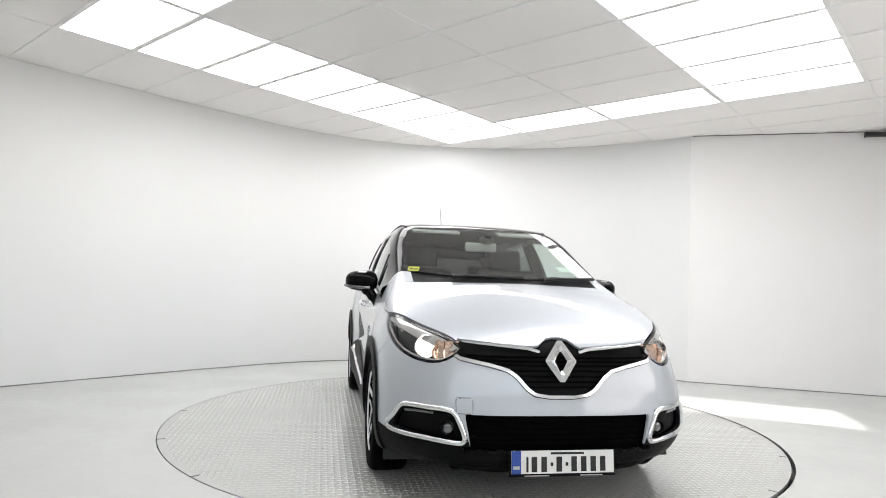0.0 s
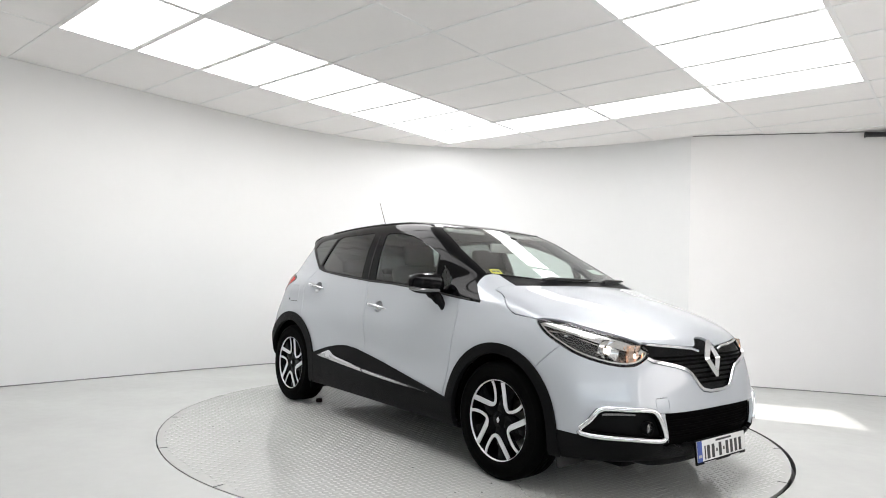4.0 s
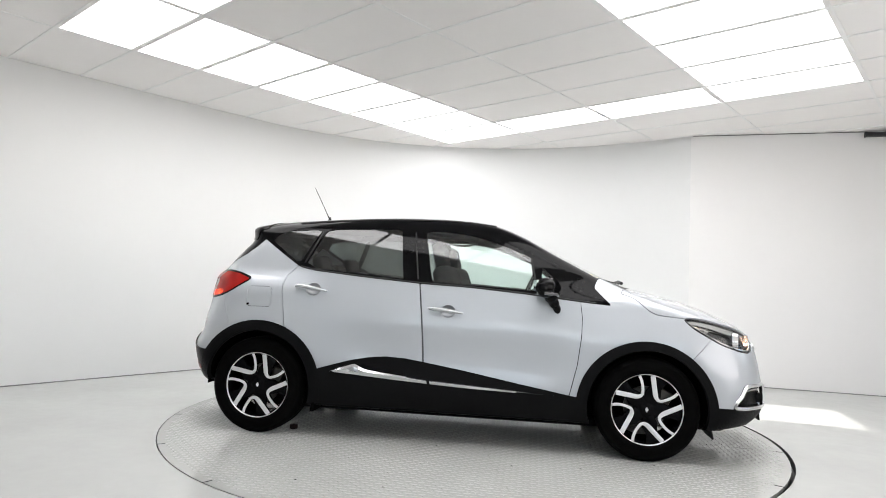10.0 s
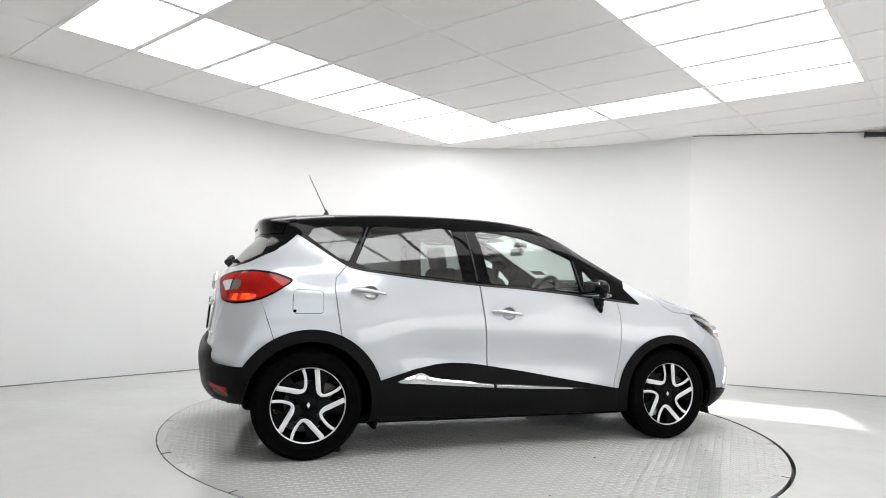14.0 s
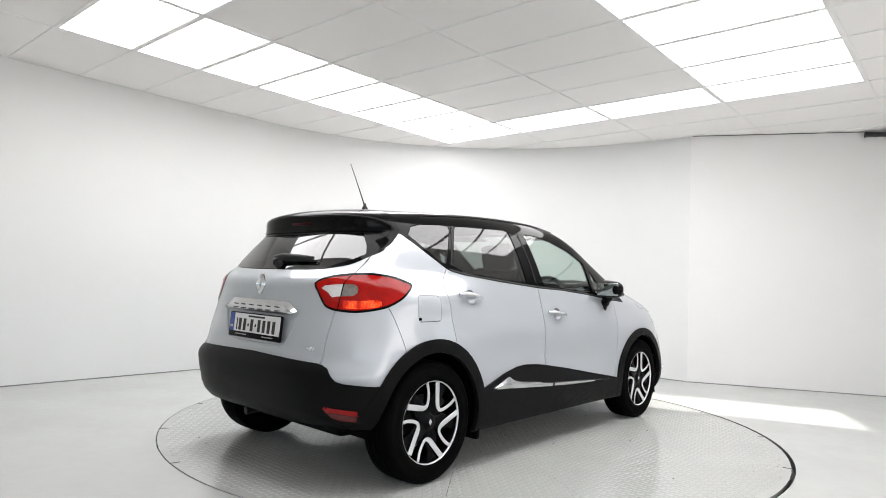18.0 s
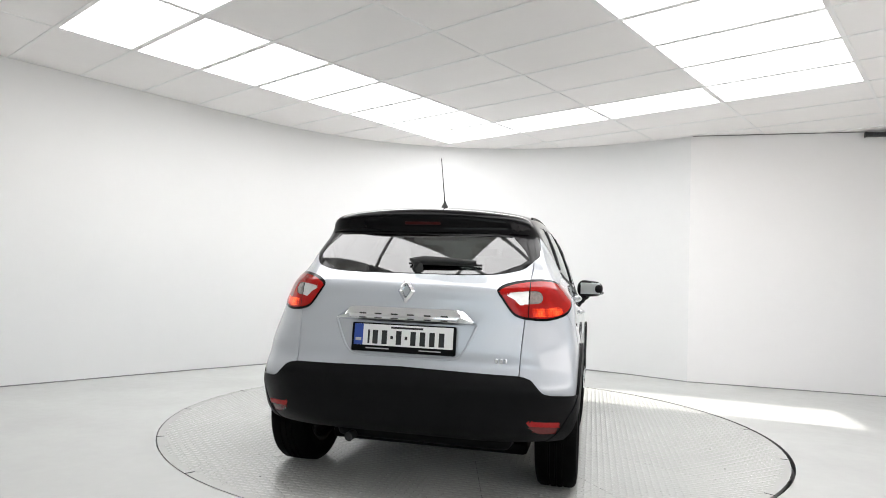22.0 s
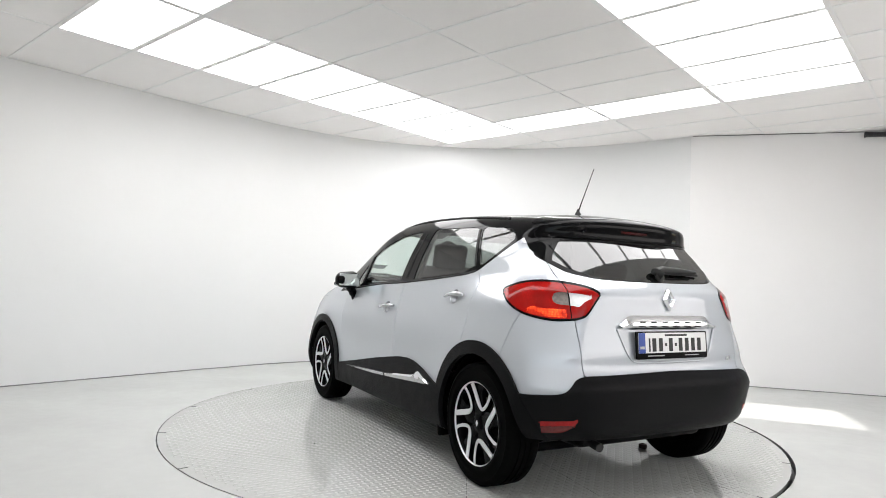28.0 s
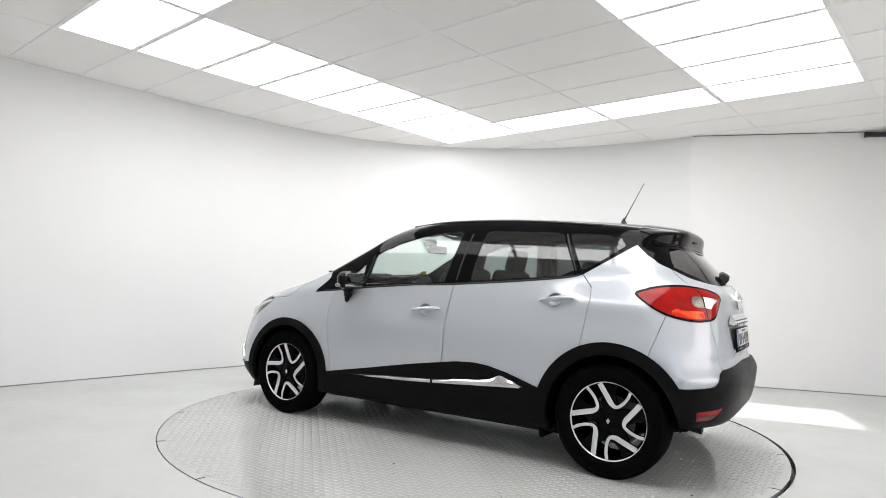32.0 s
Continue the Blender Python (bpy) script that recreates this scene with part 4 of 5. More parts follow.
mark("rear_bumper", (S["rbump"] < 0) & (S["arch_r"] > 0))
mark("lower_bumper", (S["low"] < 0) & (S["arch_f"] > 0))
mark("gap", (S["grille"] < 0.019) & (MID[:, 2] < 0.752))
mark("chrome_lip", (S["grille"] < 0.015) & (MID[:, 2] < 0.752))
mark("grille", S["grille"] < 0)
mark("lower_grille", (S["low"] < 0) & (np.abs(MID[:, 1]) < 0.47) & (MID[:, 2] > 0.30) & (MID[:, 0] > 1.9) & (S["fog"] > 0))
mark("fog_surround", S["fog"] < 0)
mark("fog_recess", S["fog"] < -0.022)
mark("scuttle", (S["scuttle"] < 0) & (MID[:, 0] > 0.9) & ~hood_in)
mark("gap", (np.abs(S["hood"]) < GAP) & (S["grille"] > 0) & (MID[:, 0] > 1.1))
mark("upper", S["upper"] < 0)
mark("upper", S["fin"] < 0)
mark("spoiler", (S["spoiler"] < 0))
mark("windscreen", S["screen"] < 0)
mark("front_window", S["fglass"] < 0)
mark("front_quarter_light", S["tglass"] < 0)
mark("rear_window", S["rglass"] < 0)
mark("quarter_window", S["qglass"] < 0)
mark("tailgate_window", S["rwin"] < 0)
mark("gap", (S["head"] < 0.002) & (label != "grille"))
mark("headlight", S["head"] < -0.004)
mark("lamp_rim", S["tail"] < 0.002)
mark("tail_light", S["tail"] < -0.010)
mark("lamp_clear", S["clear"] < 0)
mark("lamp_lit", S["lit"] < 0)
mark("lamp_rim", (S["tail"] < 0) & (np.abs(S["gate_mid"]) < GAP))
mark("reflector", S["refl"] < 0)
mark("rear_fog", S["fogr"] < 0)
mark("cup", S["cup"] < 0)
mark("well", (S["well_r"] < 0) | (S["well_f"] < 0))
mark("underbody", (S["floor"] < 0) & (label != "well"))


def pieces(t):
    """The number of the connected piece that each triangle belongs to."""
    used, inv = np.unique(t, return_inverse=True)
    f = inv.reshape(-1, 3)
    tag = np.arange(len(used))
    for _ in range(400):
        low = tag[f].min(1)
        nt = tag.copy()
        for k in range(3):
            np.minimum.at(nt, f[:, k], low)
        nt = nt[nt]
        if (nt == tag).all():
            break
        tag = nt
    return tag[f[:, 0]]


def fair(v, n):
    """Evens out a pane: its normals are those of one smooth curved sheet through its points."""
    k = int(np.argmax(np.abs(n.mean(0))))
    i, j = [a for a in range(3) if a != k]
    mid = v.mean(0)
    a, b = v[:, i] - mid[i], v[:, j] - mid[j]
    A = np.stack([np.ones_like(a), a, b, a * a, a * b, b * b], 1)
    c = np.linalg.lstsq(A, v[:, k], rcond=None)[0]
    out = np.zeros_like(v)
    out[:, k] = 1
    out[:, i] = -(c[1] + 2 * c[3] * a + c[4] * b)
    out[:, j] = -(c[2] + c[4] * a + 2 * c[5] * b)
    if n.mean(0)[k] < 0:
        out = -out
    return unit(out)


def panel(name, where, mat, parent, lift=0.0, rim=0.014, label_text="", even=False):
    """One panel of the form, with turned-in edges."""
    t = T[where]
    if not len(t):
        return None
    used, inv = np.unique(t, return_inverse=True)
    f = inv.reshape(-1, 3)
    v, n = V[used] + N[used] * lift, N[used]
    if even:
        n = fair(v, n)
    edges = np.concatenate([f[:, [0, 1]], f[:, [1, 2]], f[:, [2, 0]]])
    key = np.sort(edges, 1)
    _, first_i, count = np.unique(key, axis=0, return_index=True, return_counts=True)
    rim_e = edges[first_i[count == 1]]
    side = np.cross(v[rim_e[:, 1]] - v[rim_e[:, 0]], n[rim_e[:, 0]])
    acc = np.zeros_like(v)
    np.add.at(acc, rim_e[:, 0], side)
    np.add.at(acc, rim_e[:, 1], side)
    b_idx = np.unique(rim_e)
    pos = -np.ones(len(v), int)
    pos[b_idx] = np.arange(len(b_idx))
    sn = unit(acc[b_idx])
    base = len(v)
    top_v, low_v = v[b_idx], v[b_idx] - n[b_idx] * (rim + max(lift, 0))
    allv = np.concatenate([v, top_v, low_v])
    alln = np.concatenate([n, unit(sn + 0.4 * n[b_idx]), sn])
    a, b2 = pos[rim_e[:, 0]], pos[rim_e[:, 1]]
    nb = len(b_idx)
    quads = np.stack([base + b2, base + a, base + nb + a, base + nb + b2], 1)
    faces = [tuple(x) for x in f.tolist()] + [tuple(x) for x in quads.tolist()]
    return mesh_object(name, allv, faces, mat, parent, label_text, normals=alln)


car = tagged(new("car"), "silver compact crossover car with gloss black roof on turntable", "car")
PART = {}
for nm, key, sides, mat, lift, text in (
        ("hood", "hood", 0, "paint", 0, "silver bonnet"),
        ("front_bumper", "front_bumper", 0, "paint", 0, "silver front bumper"),
        ("tow_cover", "tow_cover", 0, "paint", 0, ""),
        ("fender", "fender", 1, "paint", 0, ""),
        ("front_door", "front_door", 1, "paint", 0, ""),
        ("rear_door", "rear_door", 1, "paint", 0, ""),
        ("quarter_panel", "quarter_panel", 1, "paint", 0, ""),
        ("bumper_corner", "bumper_corner", 1, "paint", 0, ""),
        ("sill_panel", "sill_panel", 1, "paint", 0, ""),
        ("fuel_flap", "fuel_flap", 0, "paint", 0, ""),
        ("tailgate", "tailgate", 0, "paint", 0, "silver tailgate"),
        ("plate_recess", "plate_recess", 0, "paint", -0.004, ""),
        ("roof", "upper", 0, "black_paint", 0, "gloss black roof and pillars"),
        ("spoiler", "spoiler", 0, "black_paint", 0.006, "gloss black roof spoiler"),
        ("windscreen", "windscreen", 0, "screen_glass", -0.003, "clear windscreen"),
        ("tailgate_window", "tailgate_window", 0, "rear_glass", -0.002, "dark tinted rear window"),
        ("front_window", "front_window", 1, "glass", -0.004, ""),
        ("front_quarter_light", "front_quarter_light", 1, "glass", -0.004, ""),
        ("rear_side_window", "rear_window", 1, "dark_glass", -0.004, "dark tinted side window"),
        ("quarter_window", "quarter_window", 1, "dark_glass", -0.003, "dark tinted side window"),
        ("sill_trim", "sill_trim", 1, "plastic", 0.012, "black plastic sill cladding"),
        ("arch_trim", "arch_r", 1, "plastic", 0.014, "black plastic wheel arch trim"),
        ("arch_trim", "arch_f", 1, "plastic", 0.014, "black plastic wheel arch trim"),
        ("rear_bumper", "rear_bumper", 0, "bumper_plastic", 0.010, "black plastic rear bumper"),
        ("lower_bumper", "lower_bumper", 0, "plastic", 0.004, "black plastic lower bumper"),
        ("lower_grille", "lower_grille", 0, "plastic", -0.05, "black lower air intake"),
        ("grille", "grille", 0, "plastic", -0.018, "black upper grille"),
        ("grille_lip", "chrome_lip", 0, "chrome", 0.006, "chrome grille lip"),
        ("fog_bezel", "fog_surround", 1, "plastic", 0.001, "black fog lamp bezel"),
        ("fog_recess", "fog_recess", 1, "plastic", -0.03, "black fog lamp recess"),
        ("scuttle", "scuttle", 0, "plastic", -0.004, "black plastic scuttle panel"),
        ("reflector", "reflector", 1, "red_refl", 0.012, "red rear reflector"),
        ("rear_fog_lens", "rear_fog", 1, "fog_red", 0.008, "dark red rear fog lens"),
        ("lamp_rim", "lamp_rim", 1, "black_paint", 0.003, ""),
        ("underbody", "underbody", 0, "plastic", 0, "black underbody")):
    for sgn in ((1, -1) if sides else (0,)):
        w = label == key
        if sgn:
            w = w & (left if sgn > 0 else ~left)
        PART[(nm, key, sgn)] = panel(nm, w, M[mat], car, lift, 0.016, text, "glass" in mat)

# dark lining behind the panel joints, with the cabin's inner sides
V2, Q2 = shell(0.04, -0.035)
c2 = V2[Q2].mean(1)
P2 = np.abs(c2[:, 1])
open2 = (upper(c2) < 0.075) | (np.hypot(np.abs(c2[:, 0]) - 1.303, c2[:, 2] - 0.325) < 0.40)
hd = np.maximum(P_HEAD(c2[:, 0] - P2, c2[:, 2]), 1.2 - c2[:, 0]) < 0.05
open2 |= hd
used2, inv2 = np.unique(Q2[~open2], return_inverse=True)
mesh_object("lining", V2[used2], inv2.reshape(-1, 4), M["gap"], car, "dark inner lining", normals=unit(slope(V2[used2])))
# finger notch at the corner of the fuel flap
q = settle(np.array([[-1.408, -0.84, 0.884]]), 0.0, 8)[0]
part("flap_notch", box(0.020, 0.006, 0.016, tuple(q), (0, 0, 0), 0.004), M["gap"], car, "dark finger notch")
# headliner under the roof
roof2 = (c2[:, 2] > 1.47) & (c2[:, 0] < 0.35) & (c2[:, 0] > -1.5)
used2, inv2 = np.unique(Q2[roof2], return_inverse=True)
mesh_object("headliner", V2[used2], inv2.reshape(-1, 4), M["headliner"], car, "grey roof lining", normals=unit(slope(V2[used2])))


def on_form(x, y, z, axis):
    """The point of the form met when going inwards along an axis ('x', '-x', 'y', '-y', 'z')."""
    d = {"x": (1, 0, 0), "-x": (-1, 0, 0), "y": (0, 1, 0), "-y": (0, -1, 0), "z": (0, 0, 1)}[axis]
    p = np.array([[x, y, z]], float)
    i = [k for k in range(3) if d[k]][0]
    p[0, i] = d[i] * 2.4
    for _ in range(400):
        f = form(p)[0]
        if f < 0.0004:
            break
        p[0, i] -= d[i] * max(f * 0.5, 0.0004)
    n = unit(slope(p))[0]
    return Vector(p[0]), Vector(n)


def stand(p, n, up=(0, 0, 1), lift=0.0):
    """A pose at p whose z goes along n and whose y goes up."""
    n = Vector(n).normalized()
    x = Vector(up).cross(n).normalized()
    y = n.cross(x)
    return Matrix(((x.x, y.x, n.x, p[0] + n.x * lift), (x.y, y.y, n.y, p[1] + n.y * lift), (x.z, y.z, n.z, p[2] + n.z * lift), (0, 0, 0, 1)))


# ------------------------------------------------------------------ wheels
def wheel(side, x, turn):
    """One wheel with its outer face towards +y, then turned to its side."""
    root = new("wheel")
    root.parent = car
    part("tyre", lathe([(0.218, -0.095), (0.235, -0.104), (0.275, -0.108), (0.312, -0.098), (0.326, -0.080), (0.3275, -0.04), (0.3275, -0.038), (0.321, -0.036), (0.321, -0.030), (0.328, -0.028),
                        (0.328, -0.004), (0.321, -0.002), (0.321, 0.004), (0.328, 0.006), (0.328, 0.030), (0.321, 0.032), (0.321, 0.038), (0.3275, 0.04), (0.326, 0.080), (0.316, 0.096),
                        (0.300, 0.104), (0.296, 0.1025), (0.275, 0.108), (0.262, 0.1075), (0.259, 0.109), (0.240, 0.106), (0.222, 0.097), (0.216, 0.09)], 72), M["tyre"], root, "black rubber tyre")
    b = lathe([(0.2200, 0.098), (0.2230, 0.0995), (0.2230, 0.094), (0.2180, 0.085), (0.2170, 0.092)], 72, closed=True)
    part("rim_edge", b, M["satin"], root, "machined silver rim edge")
    part("rim", lathe([(0.216, 0.090), (0.206, 0.072), (0.200, 0.03), (0.196, -0.09), (0.214, -0.095)], 48), M["rim_black"], root, "black alloy rim")
    part("brake_disc", lathe([(0.02, 0.0), (0.135, 0.0), (0.135, 0.02), (0.02, 0.02)], 40, closed=True), M["disc"], root)
    b = box(0.09, 0.06, 0.12, (-0.11, 0.012, 0.06), (0, -28, 0), 0.015)
    part("brake_caliper", b, M["steel"], root)
    # black spokes: five broad webs between hub and rim
    b = bmesh.new()
    for i in range(5):
        a = radians(turn + 72 * i)
        out = ((0.04, 0.032), (0.10, 0.050), (0.15, 0.034), (0.214, 0.050))
        pts = [(r, -w) for r, w in out] + [(r, w) for r, w in out[::-1]]
        m = Matrix.Rotation(-a, 4, "Y") @ Matrix(((1, 0, 0, 0), (0, 0, 1, 0.060), (0, -1, 0, 0), (0, 0, 0, 1)))
        prism(pts, 0.022, b, m, 0.006)
    lathe([(0.0005, 0.088), (0.030, 0.088), (0.036, 0.084), (0.055, 0.080), (0.078, 0.074), (0.082, 0.05), (0.0005, 0.05)], 40, bm=b)
    part("hub", b, M["rim_black"], root, "gloss black wheel spokes and hub")
    # silver loops: a straight spoke that turns back at the hub and sweeps out again
    for i in range(5):
        a0 = turn + 72 * i
        path = [(0.215, -14), (0.17, -9), (0.130, -1.5), (0.103, 8), (0.092, 20), (0.097, 31), (0.118, 36.5), (0.15, 38.5), (0.185, 38), (0.215, 36)]
        pts = spline([(r * math.cos(radians(a0 + a)), r * math.sin(radians(a0 + a))) for r, a in path], 5)
        rr = [math.hypot(*p) for p in pts]
        n = len(pts)
        for nm, deep, inset, mat, text in (("spoke", 0.004, 0.0, "satin", "machined silver spoke loop"), ("spoke_back", 0.026, 0.0012, "rim_black", "")):
            b = bmesh.new()
            rows = []
            for k, p in enumerate(pts):
                q0, q1 = pts[max(k - 1, 0)], pts[min(k + 1, n - 1)]
                d = Vector((q1[0] - q0[0], q1[1] - q0[1])).normalized()
                nn = Vector((-d.y, d.x))
                w = 0.0150 - 0.0062 * min(1, max(0, (k / (n - 1) - 0.30) / 0.25)) - inset
                yy = 0.086 + 0.010 * (rr[k] / 0.213) ** 2 - (0.0042 if inset else 0)
                sec = ((-w, yy - deep), (-w, yy - 0.001), (-w + 0.002, yy), (w - 0.002, yy), (w, yy - 0.001), (w, yy - deep))
                rows.append([b.verts.new((p[0] + nn.x * s, h, p[1] + nn.y * s)) for s, h in sec])
            for r0, r1 in zip(rows, rows[1:]):
                for k in range(5):
                    b.faces.new((r0[k], r0[k + 1], r1[k + 1], r1[k]))
            b.faces.new(rows[0])
            b.faces.new(rows[-1])
            bmesh.ops.recalc_face_normals(b, faces=b.faces)
            part(nm, b, M[mat], root, text)
    b = bmesh.new()
    prism([(0.0, 0.017), (0.011, 0.0), (0.0, -0.017), (-0.011, 0.0)], 0.003, b, Matrix(((1, 0, 0, 0), (0, 0, 1, 0.0875), (0, 1, 0, 0), (0, 0, 0, 1))))
    prism([(0.0, 0.009), (0.006, 0.0), (0.0, -0.009), (-0.006, 0.0)], 0.0045, b, Matrix(((1, 0, 0, 0), (0, 0, 1, 0.0875), (0, 1, 0, 0), (0, 0, 0, 1))))
    part("hub_badge", b, M["satin"], root)
    for i in range(5):
        a = radians(turn + 36 + 72 * i)
        part("wheel_nut", lathe([(0.0005, 0.078), (0.008, 0.078), (0.009, 0.060)], 8, at=(0.054 * math.cos(a), 0, 0.054 * math.sin(a))), M["steel"], root)
    root.matrix_basis = pose(x, side * 0.742, 0.327, 0, 0, 0 if side > 0 else 180)
    return root


for x, s, tn in ((1.303, 1, 26), (1.303, -1, 41), (-1.303, 1, 18), (-1.303, -1, 43)):
    wheel(s, x, tn)
    b = bmesh.new()
    n = 28
    rows = []
    for i in range(n + 1):
        a = radians(-13 + (206 if x > 0 else 195) * i / n)
        rows.append([b.verts.new((x + 0.385 * math.cos(a), s * yy, 0.325 + 0.385 * math.sin(a))) for yy in (0.50, 0.80)])
    for r0, r1 in zip(rows, rows[1:]):
        b.faces.new((r0[0], r0[1], r1[1], r1[0]))
    b.faces.new([r[0] for r in rows])
    part("wheel_well", b, M["gap"], car, "black wheel housing")


# ------------------------------------------------------------------ lamps
def sphere(r, at, squash=(1, 1, 1), bm=None, n=20):
    b = bmesh.new()
    bmesh.ops.create_uvsphere(b, u_segments=n, v_segments=n // 2, radius=r, matrix=Matrix.Translation(at) @ Matrix.Diagonal((*squash, 1)))
    return join(bm, b)


for sgn in (1, -1):
    sel = (label == "headlight") & (left if sgn > 0 else ~left)
    lamp = panel("headlight", sel, M["lens"], car, 0.0, 0.006, "clear headlight lens")
    lamp.visible_shadow = False
    panel("lamp_housing", sel, M["housing"], lamp, -0.085, 0.002, "silvered headlight housing")
    panel("side_reflector", sel & (MID[:, 0] - np.abs(MID[:, 1]) < 1.16) & (S["brow"] > 0) & (S["head"] < -0.013), M["side_box"], lamp, -0.050, 0.040, "dark side reflector")
    panel("lens_edge", sel & (S["head"] > -0.013), M["lamp_black"], lamp, -0.004, 0.010, "black lens border")
    panel("lower_trim", sel & (S["brow"] > 0) & (S["head"] < -0.013) & (S["head"] > -0.021), M["reflector"], lamp, -0.010, 0.012, "chrome lower trim inside lens")
    panel("chrome_brow", sel & (S["brow"] < 0) & (S["head"] < -0.013), M["reflector"], lamp, -0.012, 0.020, "chrome upper trim inside lens")
    p, n = on_form(0, sgn * 0.655, 0.783, "x")
    d = Vector((1, sgn * 0.12, -0.03)).normalized()
    c = p - n * 0.050
    m = stand(c, d)
    b = lathe([(0.0005, 0.0), (0.024, 0.002), (0.034, 0.010), (0.044, 0.016), (0.050, 0.030), (0.056, 0.036), (0.059, 0.034), (0.060, 0.0)], 32, "z")
    bmesh.ops.transform(b, matrix=m, verts=b.verts)
    part("projector_ring", b, M["reflector"], lamp, "chrome projector ring")
    b = sphere(0.015, (0, 0, 0.014), (1, 1, 0.7))
    bmesh.ops.transform(b, matrix=m, verts=b.verts)
    part("projector_lens", b, M["bulb"], lamp, "lit round headlamp")
    p, n = on_form(0, sgn * 0.555, 0.770, "x")
    c = p - n * 0.060
    m = stand(c, Vector((1, sgn * 0.05, -0.02)).normalized())
    b = bmesh.new()
    for i in range(7):
        a0, a1 = radians(-80 + 160 * i / 7), radians(-80 + 160 * (i + 1) / 7)
        rows = []
        for a in (a0 + 0.02, a1 - 0.02):
            rows.append([b.verts.new((0.055 * math.sin(a) * k * 1.15, (0.045 * h), 0.045 * (k * k) + 0.006 * (i % 2))) for h in (-1, -0.5, 0, 0.5, 1) for k in (0.25 + 0.75 * abs(math.cos(a)),)][:5])
        for q in range(4):
            b.faces.new((rows[0][q], rows[0][q + 1], rows[1][q + 1], rows[1][q]))
    lathe([(0.004, 0.0), (0.02, 0.004), (0.036, 0.016), (0.047, 0.038)], 24, "z", bm=b)
    bmesh.ops.transform(b, matrix=m @ Matrix.Diagonal((1.75, 1.3, 1, 1)), verts=b.verts)
    part("reflector_bowl", b, M["copper"], lamp, "warm-lit faceted reflector")
    b = sphere(0.009, (0, 0, 0.028), (1, 1, 1.3))
    bmesh.ops.transform(b, matrix=m, verts=b.verts)
    part("bulb", b, M["bulb"], lamp, "lit bulb")
    # small side bulb and divider near the outer tip
    p, n = on_form(1.70, 0, 0.845, "y" if sgn > 0 else "-y")
    c = p - n * 0.05
    part("side_bulb", sphere(0.014, c, (1.2, 1, 1)), M["reflector"], lamp)
    pts = []
    for xx, zz in ((1.60, 0.882), (1.70, 0.872), (1.80, 0.857), (1.88, 0.842), (1.94, 0.826)):
        p, n = on_form(xx, 0, zz, "y" if sgn > 0 else "-y")
        pts.append(p - n * 0.014)
    part("brow_edge", tube([p - Vector((0, sgn * 0.012, 0.030)) for p in pts], 0.004, 8), M["reflector"], lamp)
    pts = []
    for xx, zz in ((1.64, 0.815), (1.72, 0.776), (1.80, 0.744), (1.88, 0.722), (1.95, 0.716)):
        p, n = on_form(xx, 0, zz, "y" if sgn > 0 else "-y")
        pts.append(p - n * 0.020)
    part("light_guide", tube(pts, 0.005, 8), M["reflector"], lamp, "chrome lower trim inside lens")

    sel = (label == "tail_light") & (left if sgn > 0 else ~left)
    tail = panel("tail_light", sel, M["red"], car, 0.004, 0.012, "red tail light lens")
    here = (label == "lamp_clear") & (left if sgn > 0 else ~left)
    panel("clear_segment", here & (np.abs(MID[:, 1]) < 0.6), M["white_lens"], tail, 0.002, 0.012, "clear white lens segment")
    panel("reversing_lamp", here & (np.abs(MID[:, 1]) >= 0.6), M["lamp_box"], tail, 0.001, 0.012, "grey reversing lamp segment")
    panel("lit_segment", (label == "lamp_lit") & (left if sgn > 0 else ~left), M["red_lit"], tail, 0.003, 0.012, "glowing red-orange lens segment")

    loop = []
    for yy, zz in spline([(0.791, 0.364), (0.768, 0.437), (0.742, 0.482), (0.708, 0.493), (0.63, 0.492), (0.553, 0.490), (0.515, 0.477), (0.490, 0.435), (0.467, 0.374), (0.468, 0.350), (0.497, 0.341), (0.62, 0.350)], 5, True):
        p, n = on_form(0, sgn * yy, zz, "x")
        loop.append(p + n * 0.002)
    part("fog_surround", tube(loop + loop[:2], 0.0135, 10), M["chrome"], car, "chrome fog lamp surround")
    # fog lamp in its recess, with a light bar above
    p, n = on_form(0, sgn * 0.545, 0.400, "x")
    m = stand(p - n * 0.022, Vector((1, 0, 0)))
    fog = new("fog_lamp")
    fog.parent = car
    fog["label"] = "small round fog lamp"
    b = lathe([(0.026, 0.0), (0.030, 0.012), (0.033, 0.012), (0.034, -0.02)], 28, "z")
    bmesh.ops.transform(b, matrix=m, verts=b.verts)
    part("fog_ring", b, M["lamp_black"], fog)
    b = sphere(0.027, (0, 0, 0.0), (1, 1, 0.35))
    bmesh.ops.transform(b, matrix=m, verts=b.verts)
    part("fog_lens", b, M["clear_lens"], fog)
    pts = []
    for yy, zz in ((0.735, 0.462), (0.68, 0.468), (0.61, 0.468)):
        p, n = on_form(0, sgn * yy, zz, "x")
        pts.append(p - n * 0.016)
    part("daytime_bar", tube(pts, 0.008, 8), M["clear_lens"], car, "slim clear daytime light")

